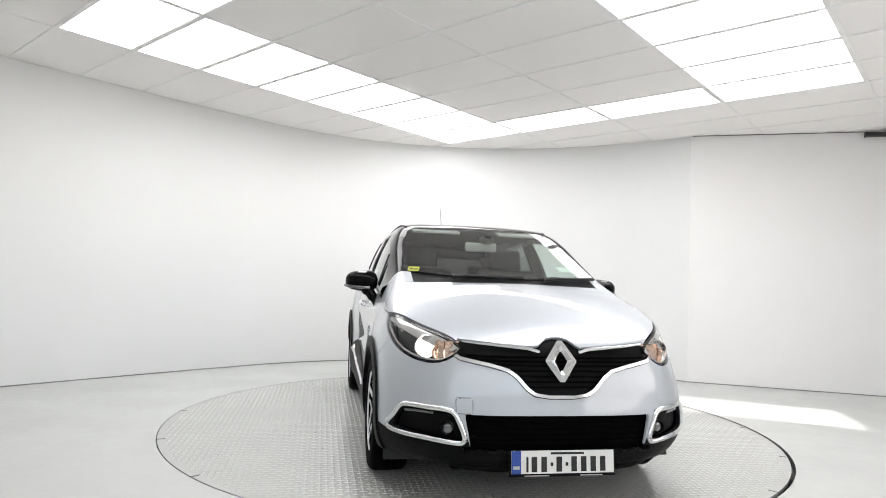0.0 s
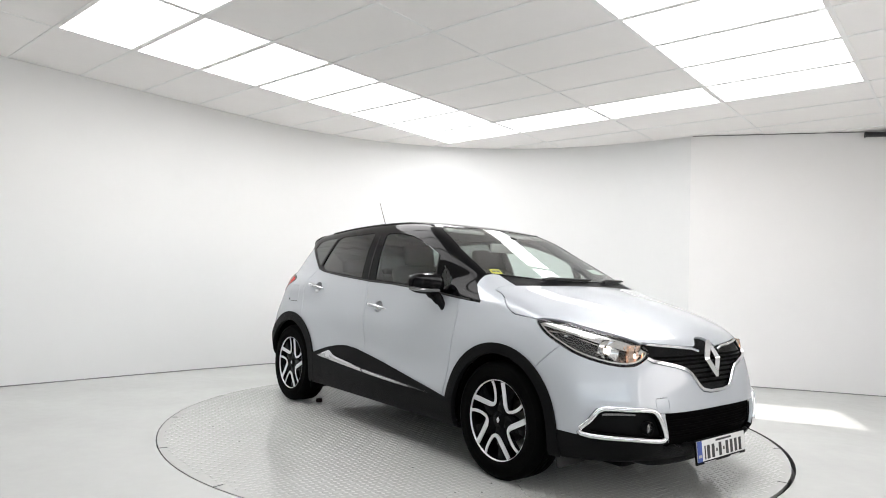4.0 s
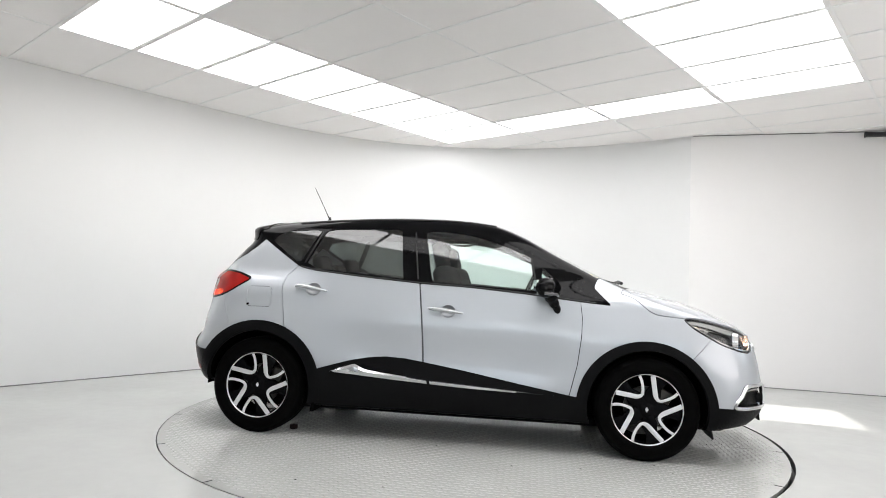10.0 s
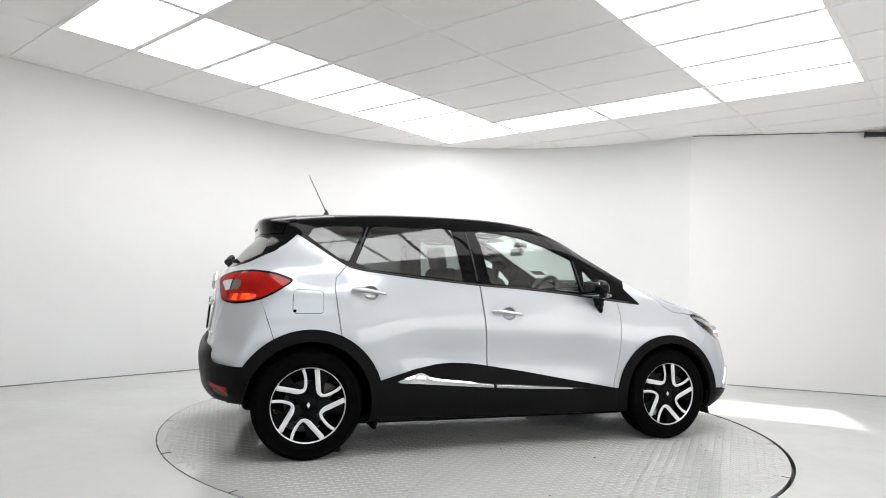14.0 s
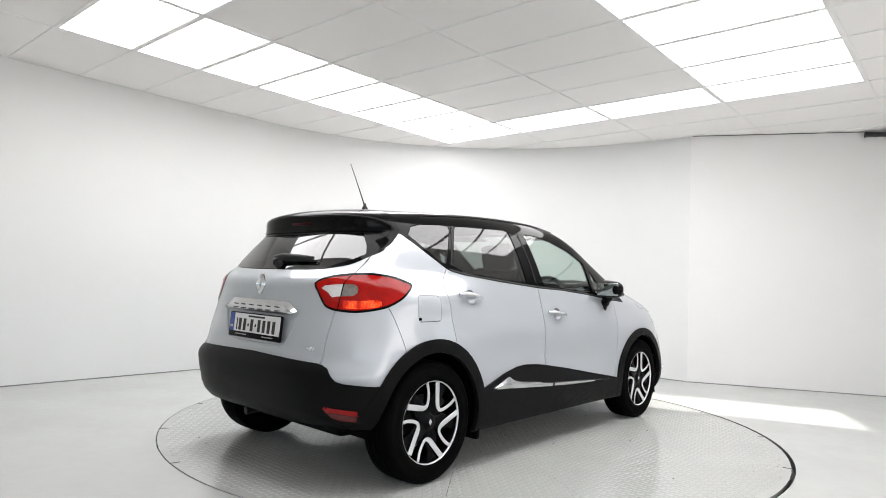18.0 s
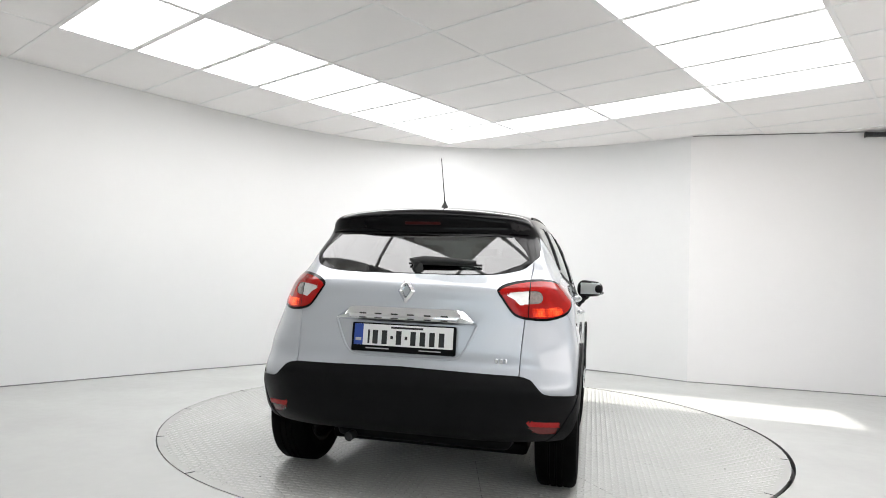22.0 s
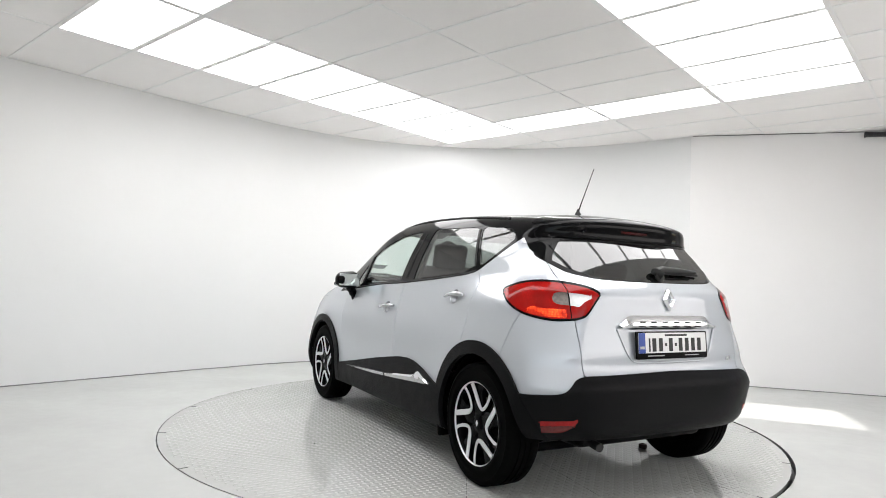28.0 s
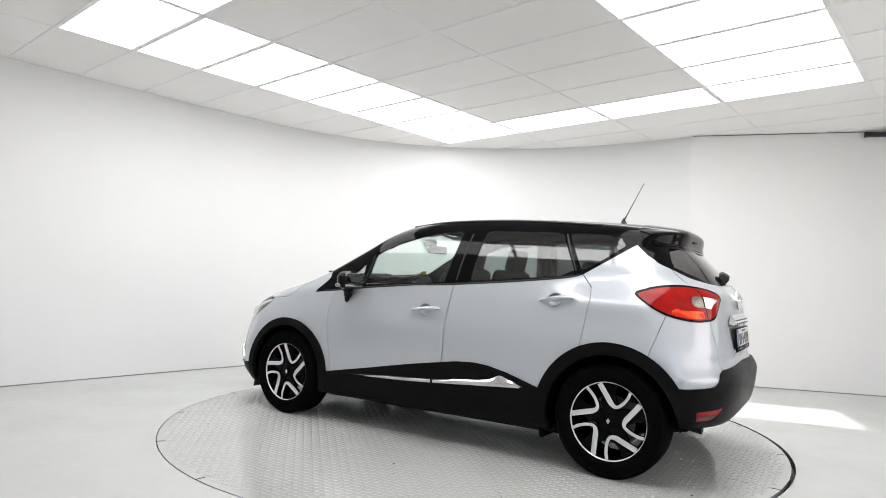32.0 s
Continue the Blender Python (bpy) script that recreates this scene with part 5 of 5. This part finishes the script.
# ------------------------------------------------------------------ front details
def diamond(name, at, n, w, h, parent):
    """A hollow faceted diamond badge."""
    m = stand(at, n)
    b = bmesh.new()
    flat = 0.16
    O = [(w * flat, h), (w, h * 0.06), (w, -h * 0.06), (w * flat, -h), (-w * flat, -h), (-w, -h * 0.06), (-w, h * 0.06), (-w * flat, h)]
    mid = [(x * 0.70, y * 0.68) for x, y in O]
    inn = [(x * 0.40, y * 0.46) for x, y in O]
    rings = [[b.verts.new((x, y, z)) for x, y in pts] for pts, z in ((O, 0.0), (O, 0.006), (mid, 0.020), (inn, 0.006), (inn, 0.0))]
    for r0, r1 in zip(rings, rings[1:]):
        for i in range(8):
            b.faces.new((r0[i], r0[(i + 1) % 8], r1[(i + 1) % 8], r1[i]))
    bmesh.ops.recalc_face_normals(b, faces=b.faces)
    bmesh.ops.transform(b, matrix=m, verts=b.verts)
    return part(name, b, M["chrome"], parent, "chrome diamond badge", smooth=False)


p, n = on_form(0, 0, 0.722, "x")
diamond("front_badge", p + n * 0.006, Vector((1, 0, 0.30)), 0.077, 0.100, car)
# satin wings of the upper grille, and slats
for sgn in (1, -1):
    pts = []
    for yy, zz in ((0.100, 0.764), (0.16, 0.779), (0.26, 0.787), (0.36, 0.794), (0.47, 0.802)):
        p, n = on_form(0, sgn * yy, zz, "x")
        pts.append(p + n * 0.001)
    part("grille_wing", tube(pts, [0.008, 0.009, 0.008, 0.007, 0.005], 8), M["strip"], car, "satin silver grille wing")
for k, zz in enumerate((0.745, 0.725, 0.705, 0.680, 0.655, 0.630, 0.605)):
    half = 0.46 if zz > 0.72 else (0.33 if zz > 0.69 else 0.235 - (0.68 - zz) * 1.0)
    pts = []
    for i in range(9):
        yy = -half + 2 * half * i / 8
        p, n = on_form(0, yy, zz, "x")
        pts.append(p - n * 0.010)
    part("grille_slat", tube(pts, 0.0055, 6), M["gap"], car)
for zz in (0.455, 0.425, 0.395, 0.365, 0.335):
    half = 0.455 - (0.473 - zz) * 0.18
    pts = []
    for i in range(9):
        yy = -half + 2 * half * i / 8
        p, n = on_form(0, yy, zz, "x")
        pts.append(p - n * 0.030)
    part("intake_slat", tube(pts, 0.0075, 6), M["gap"], car)


pts = []
for i in range(17):
    yy = -0.56 + 1.12 * i / 16
    p, n = on_form(0, yy, 0.300, "x")
    pts.append((p.x - 0.105, yy, 0.222 + 0.02 * (abs(yy) / 0.56) ** 3))
part("front_lip", tube(pts, [0.02, 0.034] + [0.043] * 13 + [0.034, 0.02], 12), M["plastic"], car, "black lower lip of front bumper")


def number_plate(at, n, front):
    """A white plate with a blue end; the characters are plain bars."""
    root = new("number_plate")
    root.parent = car
    root["label"] = "white number plate with blue end and black bars"
    m = stand(at, n)

    def put(name, bm, mat):
        bmesh.ops.transform(bm, matrix=m, verts=bm.verts)
        return part(name, bm, M[mat], root)
    if front:
        put("surround", box(0.522, 0.118, 0.010, (0, -0.004, 0.0), bevel=0.003), "plastic")
    else:
        put("surround", box(0.536, 0.142, 0.012, (0, -0.008, 0.0), bevel=0.008), "plastic")
    put("plate", box(0.508, 0.104, 0.003, (0, 0.004, 0.0065), bevel=0.0008, seg=1), "white_plate")
    put("blue_band", box(0.046, 0.1035, 0.0012, (-0.2305, 0.004, 0.0088)), "blue")
    x = -0.188
    for k, w in enumerate((0.022, 0.046, 0.046, 0.026, 0.046, 0.026, 0.046, 0.046, 0.046, 0.046)):
        h = 0.016 if k in (3, 5) else 0.068
        put("character_bar", box((w - 0.008) * 0.72, h, 0.0012, (x + w / 2, -0.006, 0.0088)), "ink")
        x += w - 0.002 + (0.004 if w > 0.03 else 0.002)
    put("small_bar", box(0.165, 0.010, 0.0012, (0.02, 0.043, 0.0088)), "ink")
    put("small_bar", box(0.12, 0.005, 0.0012, (-0.13, -0.0575 if front else -0.062, 0.0066)), "white_ink")
    put("small_bar", box(0.11, 0.005, 0.0012, (0.14, -0.0575 if front else -0.062, 0.0066)), "white_ink")
    put("country_bar", box(0.030, 0.014, 0.0012, (-0.2305, -0.020, 0.0098)), "white_ink")


number_plate((2.158, 0.002, 0.260), Vector((1, 0, 0.10)), True)
part("plate_holder", box(0.05, 0.30, 0.09, (2.132, 0, 0.262), bevel=0.01), M["plastic"], car)
number_plate((-1.890, -0.002, 0.807), Vector((-1, 0, 0.08)), False)

# ------------------------------------------------------------------ rear details
p, n = on_form(0, 0, 1.035, "-x")
diamond("rear_badge", p + n * 0.001, Vector((-1, 0, 0.12)), 0.043, 0.059, car)
b = bmesh.new()
rows = []
for i in range(25):
    yy = -0.352 + 0.704 * i / 24
    edge = max(0.0, abs(yy) - 0.285) / 0.067
    top, bot = 0.950 - 0.050 * edge, 0.882 - 0.004 * (1 - edge)
    row = []
    for t in (0, 0.15, 0.5, 0.85, 1):
        zz = top + (bot - top) * t
        p, n = on_form(0, yy, zz, "-x")
        out = (0.004, 0.011, 0.026, 0.022, 0.004)[int(round(t * 4)) if t in (0, 0.5, 1) else (1 if t < 0.5 else 3)]
        row.append(b.verts.new(p + n * out))
    rows.append(row)
for r0, r1 in zip(rows, rows[1:]):
    for k in range(4):
        b.faces.new((r0[k], r0[k + 1], r1[k + 1], r1[k]))
bmesh.ops.recalc_face_normals(b, faces=b.faces)
part("tailgate_strip", b, M["chrome"], car, "chrome strip above rear plate")
# chrome lettering as bars in dark steel; the dark colour imitates its shadows
for k, yy in enumerate((0.215, 0.135, 0.050, -0.035, -0.120, -0.205)):
    p, n = on_form(0, yy, 0.905, "-x")
    m = stand(p, n, lift=0.0290)
    b = bmesh.new()
    box(0.034, 0.006, 0.005, (0, 0.011, 0), bevel=0.001, seg=1, bm=b)
    box(0.034, 0.006, 0.005, (0, -0.011, 0), bevel=0.001, seg=1, bm=b)
    bmesh.ops.transform(b, matrix=m, verts=b.verts)
    part("badge_bar", b, M["disc"], car, "raised badge bars darkened to stand for their shadows")
p, n = on_form(0, -0.488, 0.716, "-x")
m = stand(p, n, lift=0.001)
for dx, w in ((-0.022, 0.014), (0.0, 0.020), (0.022, 0.010)):
    b = box(w, 0.022, 0.004, (dx, 0, 0), bevel=0.001, seg=1)
    bmesh.ops.transform(b, matrix=m, verts=b.verts)
    part("badge_bar", b, M["chrome"], car, "small chrome badge bar")
# rim of the plate recess
pts = []
for yy, zz in ((0.365, 0.880), (0.330, 0.800), (0.297, 0.742), (0.25, 0.713), (0.12, 0.708), (0, 0.707), (-0.12, 0.708), (-0.25, 0.713), (-0.297, 0.742), (-0.330, 0.800), (-0.365, 0.880)):
    p, n = on_form(0, yy, zz, "-x")
    pts.append(p - n * 0.001)
part("recess_rim", tube(spline(pts, 4), 0.006, 8), M["paint"], car)
# rear wiper
p0, n0 = on_form(0, -0.03, 1.150, "-x")
pts = []
for yy, zz in ((-0.03, 1.150), (0.0, 1.172), (-0.06, 1.184), (-0.2, 1.182), (-0.33, 1.178)):
    p, n = on_form(0, yy, zz, "-x")
    pts.append(p + n * 0.022)
wip = part("rear_wiper", tube(pts, [0.026, 0.025, 0.022, 0.017, 0.010], 10), M["rubber"], car, "black rear wiper arm")
pts = []
for yy in (0.02, -0.1, -0.22, -0.36):
    p, n = on_form(0, yy, 1.170, "-x")
    pts.append(p + n * 0.010)
part("wiper_blade", tube(pts, 0.006, 6), M["rubber"], wip)
b = sphere(0.030, p0 + n0 * 0.006, (0.6, 1, 1))
part("wiper_hub", b, M["rubber"], wip)
# third brake light under the spoiler
p, n = on_form(0, 0, 1.402, "-x")
part("brake_light", box(0.012, 0.20, 0.016, p + n * 0.004, bevel=0.004), M["red_dark"], car, "dark red high brake light")
# exhaust and under-parts
part("exhaust", tube([(-1.45, 0.30, 0.245), (-1.62, 0.32, 0.262), (-1.72, 0.33, 0.25)], 0.024, 14), M["rubber"], car, "dark exhaust pipe")
# mostly unseen pan and tray, added to block light under the car
part("shading_floor_pan", box(2.5, 1.16, 0.07, (-0.1, 0, 0.175), bevel=0.03), M["plastic"], car, "black floor pan set low to shade the ground")
part("shading_engine_tray", box(0.72, 0.96, 0.07, (1.52, 0, 0.180), bevel=0.03), M["plastic"], car, "black engine undertray set low to shade the ground")
part("silencer", box(0.30, 0.95, 0.10, (-1.52, -0.05, 0.285), bevel=0.045, seg=3), M["plastic"], car, "dark steel exhaust silencer")
part("axle_beam", tube([(-1.303, -0.62, 0.30), (-1.25, -0.3, 0.26), (-1.25, 0.3, 0.26), (-1.303, 0.62, 0.30)], 0.045, 12), M["plastic"], car)
for sgn in (1, -1):
    part("air_deflector", box(0.012, 0.20, 0.07, (1.705, sgn * 0.70, 0.195), (0, -12, 0), 0.004), M["rubber"], car)
    part("mud_flap", box(0.030, 0.16, 0.09, (-0.895, sgn * 0.765, 0.215), (0, 10, 0), 0.010), M["tyre"], car)

def band(name, top, bot, mat, lift, text, sgn):
    """A raised strip on the car's flank between two lines of (x, z)."""
    top, bot = spline(top, 6), spline(bot, 6)
    ax = "y" if sgn > 0 else "-y"
    b = bmesh.new()
    rows = []
    for (x0, z0), (x1, z1) in zip(top, bot):
        row = []
        for t, up in ((0, 0), (0.05, 0.9), (0.36, 1.7), (0.95, 0.8), (1, 0)):
            p, n = on_form(x0 + (x1 - x0) * t, 0, z0 + (z1 - z0) * t, ax)
            row.append(b.verts.new(p + n * (0.008 + (lift - 0.008) * up)))
        rows.append(row)
    for r0, r1 in zip(rows, rows[1:]):
        for k in range(4):
            b.faces.new((r0[k], r0[k + 1], r1[k + 1], r1[k]))
    for r in (rows[0], rows[-1]):
        b.faces.new(r)
    bmesh.ops.recalc_face_normals(b, faces=b.faces)
    return part(name, b, M[mat], car, text)


for sgn in (1, -1):
    band("sill_strip", [(-0.795, 0.456), (-0.70, 0.484), (-0.625, 0.508), (-0.595, 0.505), (-0.52, 0.474), (-0.30, 0.450), (-0.115, 0.431)],
         [(-0.790, 0.450), (-0.70, 0.442), (-0.625, 0.436), (-0.595, 0.434), (-0.52, 0.429), (-0.30, 0.415), (-0.108, 0.404)], "strip", 0.019, "bright metal sill strip", sgn)
    band("sill_strip", [(-0.096, 0.430), (0.15, 0.417), (0.40, 0.403), (0.60, 0.391), (0.737, 0.382)],
         [(-0.089, 0.403), (0.15, 0.391), (0.40, 0.384), (0.60, 0.379), (0.737, 0.378)], "strip", 0.019, "bright metal sill strip", sgn)

# ------------------------------------------------------------------ handles, mirrors, aerial, wipers
for sgn in (1, -1):
    ax = "y" if sgn > 0 else "-y"
    for x0, z0, x1, z1 in ((-0.118, 0.902, 0.110, 0.878), (-1.066, 1.014, -0.845, 0.990)):
        handle = new("door_handle")
        handle.parent = car
        pts = []
        for i in range(9):
            t = i / 8
            x, z = x0 + (x1 - x0) * t, z0 + (z1 - z0) * t
            p, n = on_form(x, 0, z, ax)
            pts.append(p + n * (0.010 + 0.026 * math.sin(math.pi * min(1, max(0, t))) ** 0.5))
        part("grip", tube(pts, [0.012, 0.018, 0.019, 0.018, 0.0165, 0.015, 0.014, 0.012, 0.006], 12, flat=0.8), M["handle"], handle, "silver door grip")
        xm, zm = (0.008, 0.889) if x0 > -0.5 else (-0.944, 1.001)
        p, n = on_form(xm, 0, zm, ax)
        m = stand(p, n, lift=-0.003)
        b = lathe([(0.0005, -0.026), (0.018, -0.025), (0.034, -0.018), (0.042, -0.006), (0.0455, 0.002)], 28, "z")
        bmesh.ops.transform(b, matrix=m @ Matrix.Diagonal((1.2, 1.0, 1, 1)), verts=b.verts)
        part("handle_cup", b, M["cup"], handle, "hollow behind grip")
        if x0 > -0.5:
            part("key_dot", sphere(0.0055, pts[1] + n * 0.013), M["ink"], handle)
    # mirror
    mir = new("door_mirror")
    mir.parent = car
    mir["label"] = "gloss black door mirror"
    b = bmesh.new()
    bmesh.ops.create_cube(b, size=1, matrix=Matrix.Diagonal((0.125, 0.215, 0.138, 1)))
    bmesh.ops.bevel(b, geom=list(b.edges), offset=0.060, segments=8, profile=0.5, affect="EDGES")
    for v in b.verts:
        k = (v.co.y * sgn) / 0.1075
        v.co.z *= 1.0 - 0.16 * k
        v.co.x = v.co.x * (1.0 - 0.10 * k) - 0.035 * k
        if v.co.x > 0:
            v.co.z *= 1.0 - 0.3 * (v.co.x / 0.07) ** 2
    bmesh.ops.transform(b, matrix=Matrix.Translation((0.665, sgn * 0.885, 1.072)), verts=b.verts)
    part("housing", b, M["black_paint"], mir)
    b = tube(spline([(0.735, sgn * 0.772, 0.905), (0.725, sgn * 0.795, 0.945), (0.700, sgn * 0.820, 0.985), (0.680, sgn * 0.850, 1.030)], 4), [0.026] * 6 + [0.034] * 4 + [0.045] * 3, 14)
    part("stalk", b, M["black_paint"], mir)
    b = box(0.006, 0.165, 0.095, (0.588, sgn * 0.888, 1.074), (0, 0, sgn * -9), 0.002, 1)
    part("mirror_glass", b, M["mirror"], mir, "mirror glass")
    b = tube(spline([(0.735, sgn * 0.83, 1.028), (0.728, sgn * 0.90, 1.030), (0.690, sgn * 0.965, 1.034), (0.640, sgn * 0.990, 1.040)], 4), 0.012, 8)
    part("indicator", b, M["clear_lens"], mir, "clear side indicator lens")
    b = tube(spline([(0.700, sgn * 0.82, 1.128), (0.690, sgn * 0.89, 1.130), (0.650, sgn * 0.95, 1.122)], 4), 0.006, 8)
    part("edge_trim", b, M["chrome"], mir)
    # window seal along the belt, door frame lines
    pts = []
    for x, z in ((0.98, 0.984), (0.88, 0.992), (0.52, 1.029), (0.12, 1.060), (-0.18, 1.073), (-0.65, 1.108), (-0.957, 1.139), (-1.07, 1.160)):
        p, n = on_form(x, 0, z, ax)
        pts.append(p + n * 0.002)
    part("window_seal", tube(spline(pts, 3), 0.006, 6), M["rubber"], car)
    for line in (((0.60, 1.05), (0.575, 1.16), (0.553, 1.268)), ((-0.212, 1.10), (-0.235, 1.25), (-0.262, 1.425)), ((-1.045, 1.185), (-0.995, 1.30), (-0.945, 1.42))):
        pts = []
        for x, z in line:
            p, n = on_form(x, 0, z, ax)
            pts.append(p + n * 0.001)
        part("window_divider", tube(spline(pts, 4), 0.006, 6), M["rubber"], car)
    # roof gutter line
    pts = []
    for x in (0.30, 0.0, -0.4, -0.8, -1.15):
        p, n = on_form(x, sgn * 0.545, 0, "z")
        pts.append(p + n * 0.002)
    part("roof_strip", tube(spline(pts, 3), 0.007, 6), M["rubber"], car)

aerial = new("aerial")
aerial.parent = car
aerial["label"] = "thin black roof aerial"
part("aerial_base", lathe([(0.024, 1.535), (0.020, 1.552), (0.010, 1.570), (0.005, 1.585)], 16, "z", (-1.118, -0.003, 0)), M["rubber"], aerial)
part("mast", tube([(-1.120, -0.003, 1.565), (-1.150, -0.004, 1.625), (-1.255, -0.005, 1.826)], [0.005, 0.0034, 0.0022], 8), M["rubber"], aerial)

for y0, y1 in ((-0.36, 0.10), (0.22, 0.62)):
    pts = []
    for i in range(6):
        yy = y0 + (y1 - y0) * i / 5
        p, n = on_form(1.195 - 0.30 * yy * yy + (0.03 if i == 0 else 0), yy, 0, "z")
        pts.append(p + n * 0.018)
    wiper = part("wiper", tube(pts, [0.012, 0.012, 0.009, 0.008, 0.008, 0.006], 8), M["rubber"], car, "black windscreen wiper")
    pts = [p + Vector((-0.02, 0, -0.004)) for p in pts]
    part("wiper_blade", tube(pts, 0.006, 6), M["rubber"], wiper)

# ------------------------------------------------------------------ cabin
def seat(x, y, back=0.52):
    root = new("seat")
    root.parent = car
    root["label"] = "charcoal cloth car seat"
    part("cushion", box(0.52, back, 0.16, (x + 0.30, y, 0.60), (0, -6, 0), 0.05, 3), M["seat"], root)
    part("backrest", box(0.14, back, 0.62, (x - 0.02, y, 0.90), (0, -17, 0), 0.055, 3), M["seat"], root)
    part("headrest", box(0.085, 0.27, 0.19, (x - 0.135, y, 1.275), (0, -14, 0), 0.038, 3), M["seat"], root)
    for s in (0.06, -0.06):
        part("headrest_post", tube([(x - 0.10, y + s, 1.14), (x - 0.125, y + s, 1.22)], 0.006, 6), M["steel"], root)


seat(0.02, -0.36)
seat(0.02, 0.36)
bench = new("rear_bench")
bench.parent = car
bench["label"] = "charcoal cloth rear bench seat"
part("cushion", box(0.48, 1.22, 0.18, (-0.62, 0, 0.62), bevel=0.05, seg=3), M["seat"], bench)
part("backrest", box(0.14, 1.22, 0.56, (-0.93, 0, 0.86), (0, -18, 0), 0.05, 3), M["seat"], bench)
for y in (-0.38, 0.38):
    part("headrest", box(0.08, 0.26, 0.13, (-1.03, y, 1.185), (0, -14, 0), 0.035, 3), M["seat"], bench)
part("headrest", box(0.07, 0.20, 0.08, (-1.02, 0, 1.150), (0, -14, 0), 0.03, 3), M["seat"], bench)
# dashboard, steering wheel, mirror, sun visors, parcel shelf
b = bmesh.new()
rows = []
for i in range(13):
    y = -0.66 + 1.32 * i / 12
    bow = 0.20 * y * y
    cowl = 0.030 * math.exp(-((y + 0.36) / 0.15) ** 2)
    rows.append([b.verts.new((x - bow, y, z)) for x, z in ((1.14, 1.050), (1.0, 1.046), (0.85, 1.036 + cowl * 0.5), (0.73, 1.020 + cowl), (0.66, 0.985 + cowl), (0.64, 0.93), (0.68, 0.80), (0.72, 0.60))])
for r0, r1 in zip(rows, rows[1:]):
    for k in range(7):
        b.faces.new((r0[k], r1[k], r1[k + 1], r0[k + 1]))
part("dashboard", b, M["cabin"], car, "dark grey dashboard")
ring_m = pose(0.50, -0.36, 0.985, 0, -66, 0)
b = bmesh.new()
pts = [(0.182 * math.cos(2 * math.pi * i / 32), 0.182 * math.sin(2 * math.pi * i / 32), 0) for i in range(33)]
tube(pts, 0.016, 8, bm=b)
box(0.12, 0.15, 0.05, (-0.01, 0, 0), bevel=0.02, bm=b)
box(0.05, 0.34, 0.03, (0.01, 0, 0), bevel=0.01, bm=b)
bmesh.ops.transform(b, matrix=ring_m, verts=b.verts)
part("steering_wheel", b, M["cabin"], car, "black steering wheel")
part("centre_console", box(0.75, 0.22, 0.30, (0.42, 0, 0.62), bevel=0.04), M["cabin"], car)
inner = new("rear_view_mirror")
inner.parent = car
part("shell", box(0.035, 0.235, 0.068, (0.455, 0.0, 1.352), (0, 8, -6), 0.016, 3), M["visor"], inner, "grey mirror back")
part("sensor_pod", sphere(0.06, (0.50, 0.035, 1.405), (0.9, 1.0, 0.55)), M["cabin"], inner, "dark sensor pod")
for sgn in (1, -1):
    part("sun_visor", box(0.17, 0.36, 0.02, (0.33, sgn * 0.33, 1.468), (0, 12, 0), 0.008), M["visor"], car)
    part("grab_rail", tube(spline([(0.05, sgn * 0.545, 1.43), (-0.02, sgn * 0.53, 1.41), (-0.12, sgn * 0.53, 1.41), (-0.19, sgn * 0.545, 1.43)], 3), 0.009, 8), M["cabin"], car)
    # inner B pillar and belts
    part("pillar_trim", tube([(-0.235, sgn * 0.705, 1.06), (-0.27, sgn * 0.63, 1.30), (-0.29, sgn * 0.575, 1.44)], [0.045, 0.035, 0.035], 8, flat=0.5), M["cabin"], car)
    part("seat_belt", tube([(-0.25, sgn * 0.655, 1.22), (-0.18, sgn * 0.60, 1.0), (-0.10, sgn * 0.58, 0.7)], 0.020, 6, flat=0.15), M["cabin"], car)
part("parcel_shelf", box(0.48, 1.06, 0.025, (-1.36, 0, 1.075), bevel=0.008), M["cabin"], car)
# yellow sticker behind the screen, with plain dark bars
sp, sn = on_form(0.985, -0.575, 0, "z")
sm = stand(sp, sn, (0, 0, 1), -0.010)
sticker = new("sticker")
sticker.parent = car
sticker["label"] = "small yellow windscreen sticker with dark bars"
b = box(0.072, 0.062, 0.001, (0, 0, 0))
bmesh.ops.transform(b, matrix=sm, verts=b.verts)
part("sheet", b, M["yellow"], sticker)
for dx in (-0.014, 0.016):
    b = box(0.022, 0.024, 0.001, (dx, 0, 0.0012))
    bmesh.ops.transform(b, matrix=sm, verts=b.verts)
    part("sticker_bar", b, M["ink"], sticker)
sp, sn = on_form(0.93, 0.50, 0, "z")
sm = stand(sp, sn, (0, 0, 1), -0.012)
b = box(0.16, 0.075, 0.001)
bmesh.ops.transform(b, matrix=sm, verts=b.verts)
part("paper_disc", b, M["pale_paper"], car, "pale paper discs behind windscreen")


def motions():
    """The turntable and the car on it turn together at one speed."""
    t_rows, c_rows, p_rows = [], [], []
    for i in range(33):
        a = TURN_0 + TURN_RATE * i
        c, s = math.cos(radians(a)), math.sin(radians(a))
        t_rows.append((i, pose(AXIS[0], AXIS[1], 0, 0, 0, a)))
        p_rows.append((i, pose(AXIS[0] + c * PUCK_AT[0] - s * PUCK_AT[1], AXIS[1] + s * PUCK_AT[0] + c * PUCK_AT[1], 0, 0, 0, a)))
        c_rows.append((i, pose(AXIS[0] + c * CAR_OFF[0] - s * CAR_OFF[1], AXIS[1] + s * CAR_OFF[0] + c * CAR_OFF[1], 0, 0, 0, a)))
    walk(table, t_rows)
    walk(puck, p_rows)
    walk(car, c_rows)


motions()
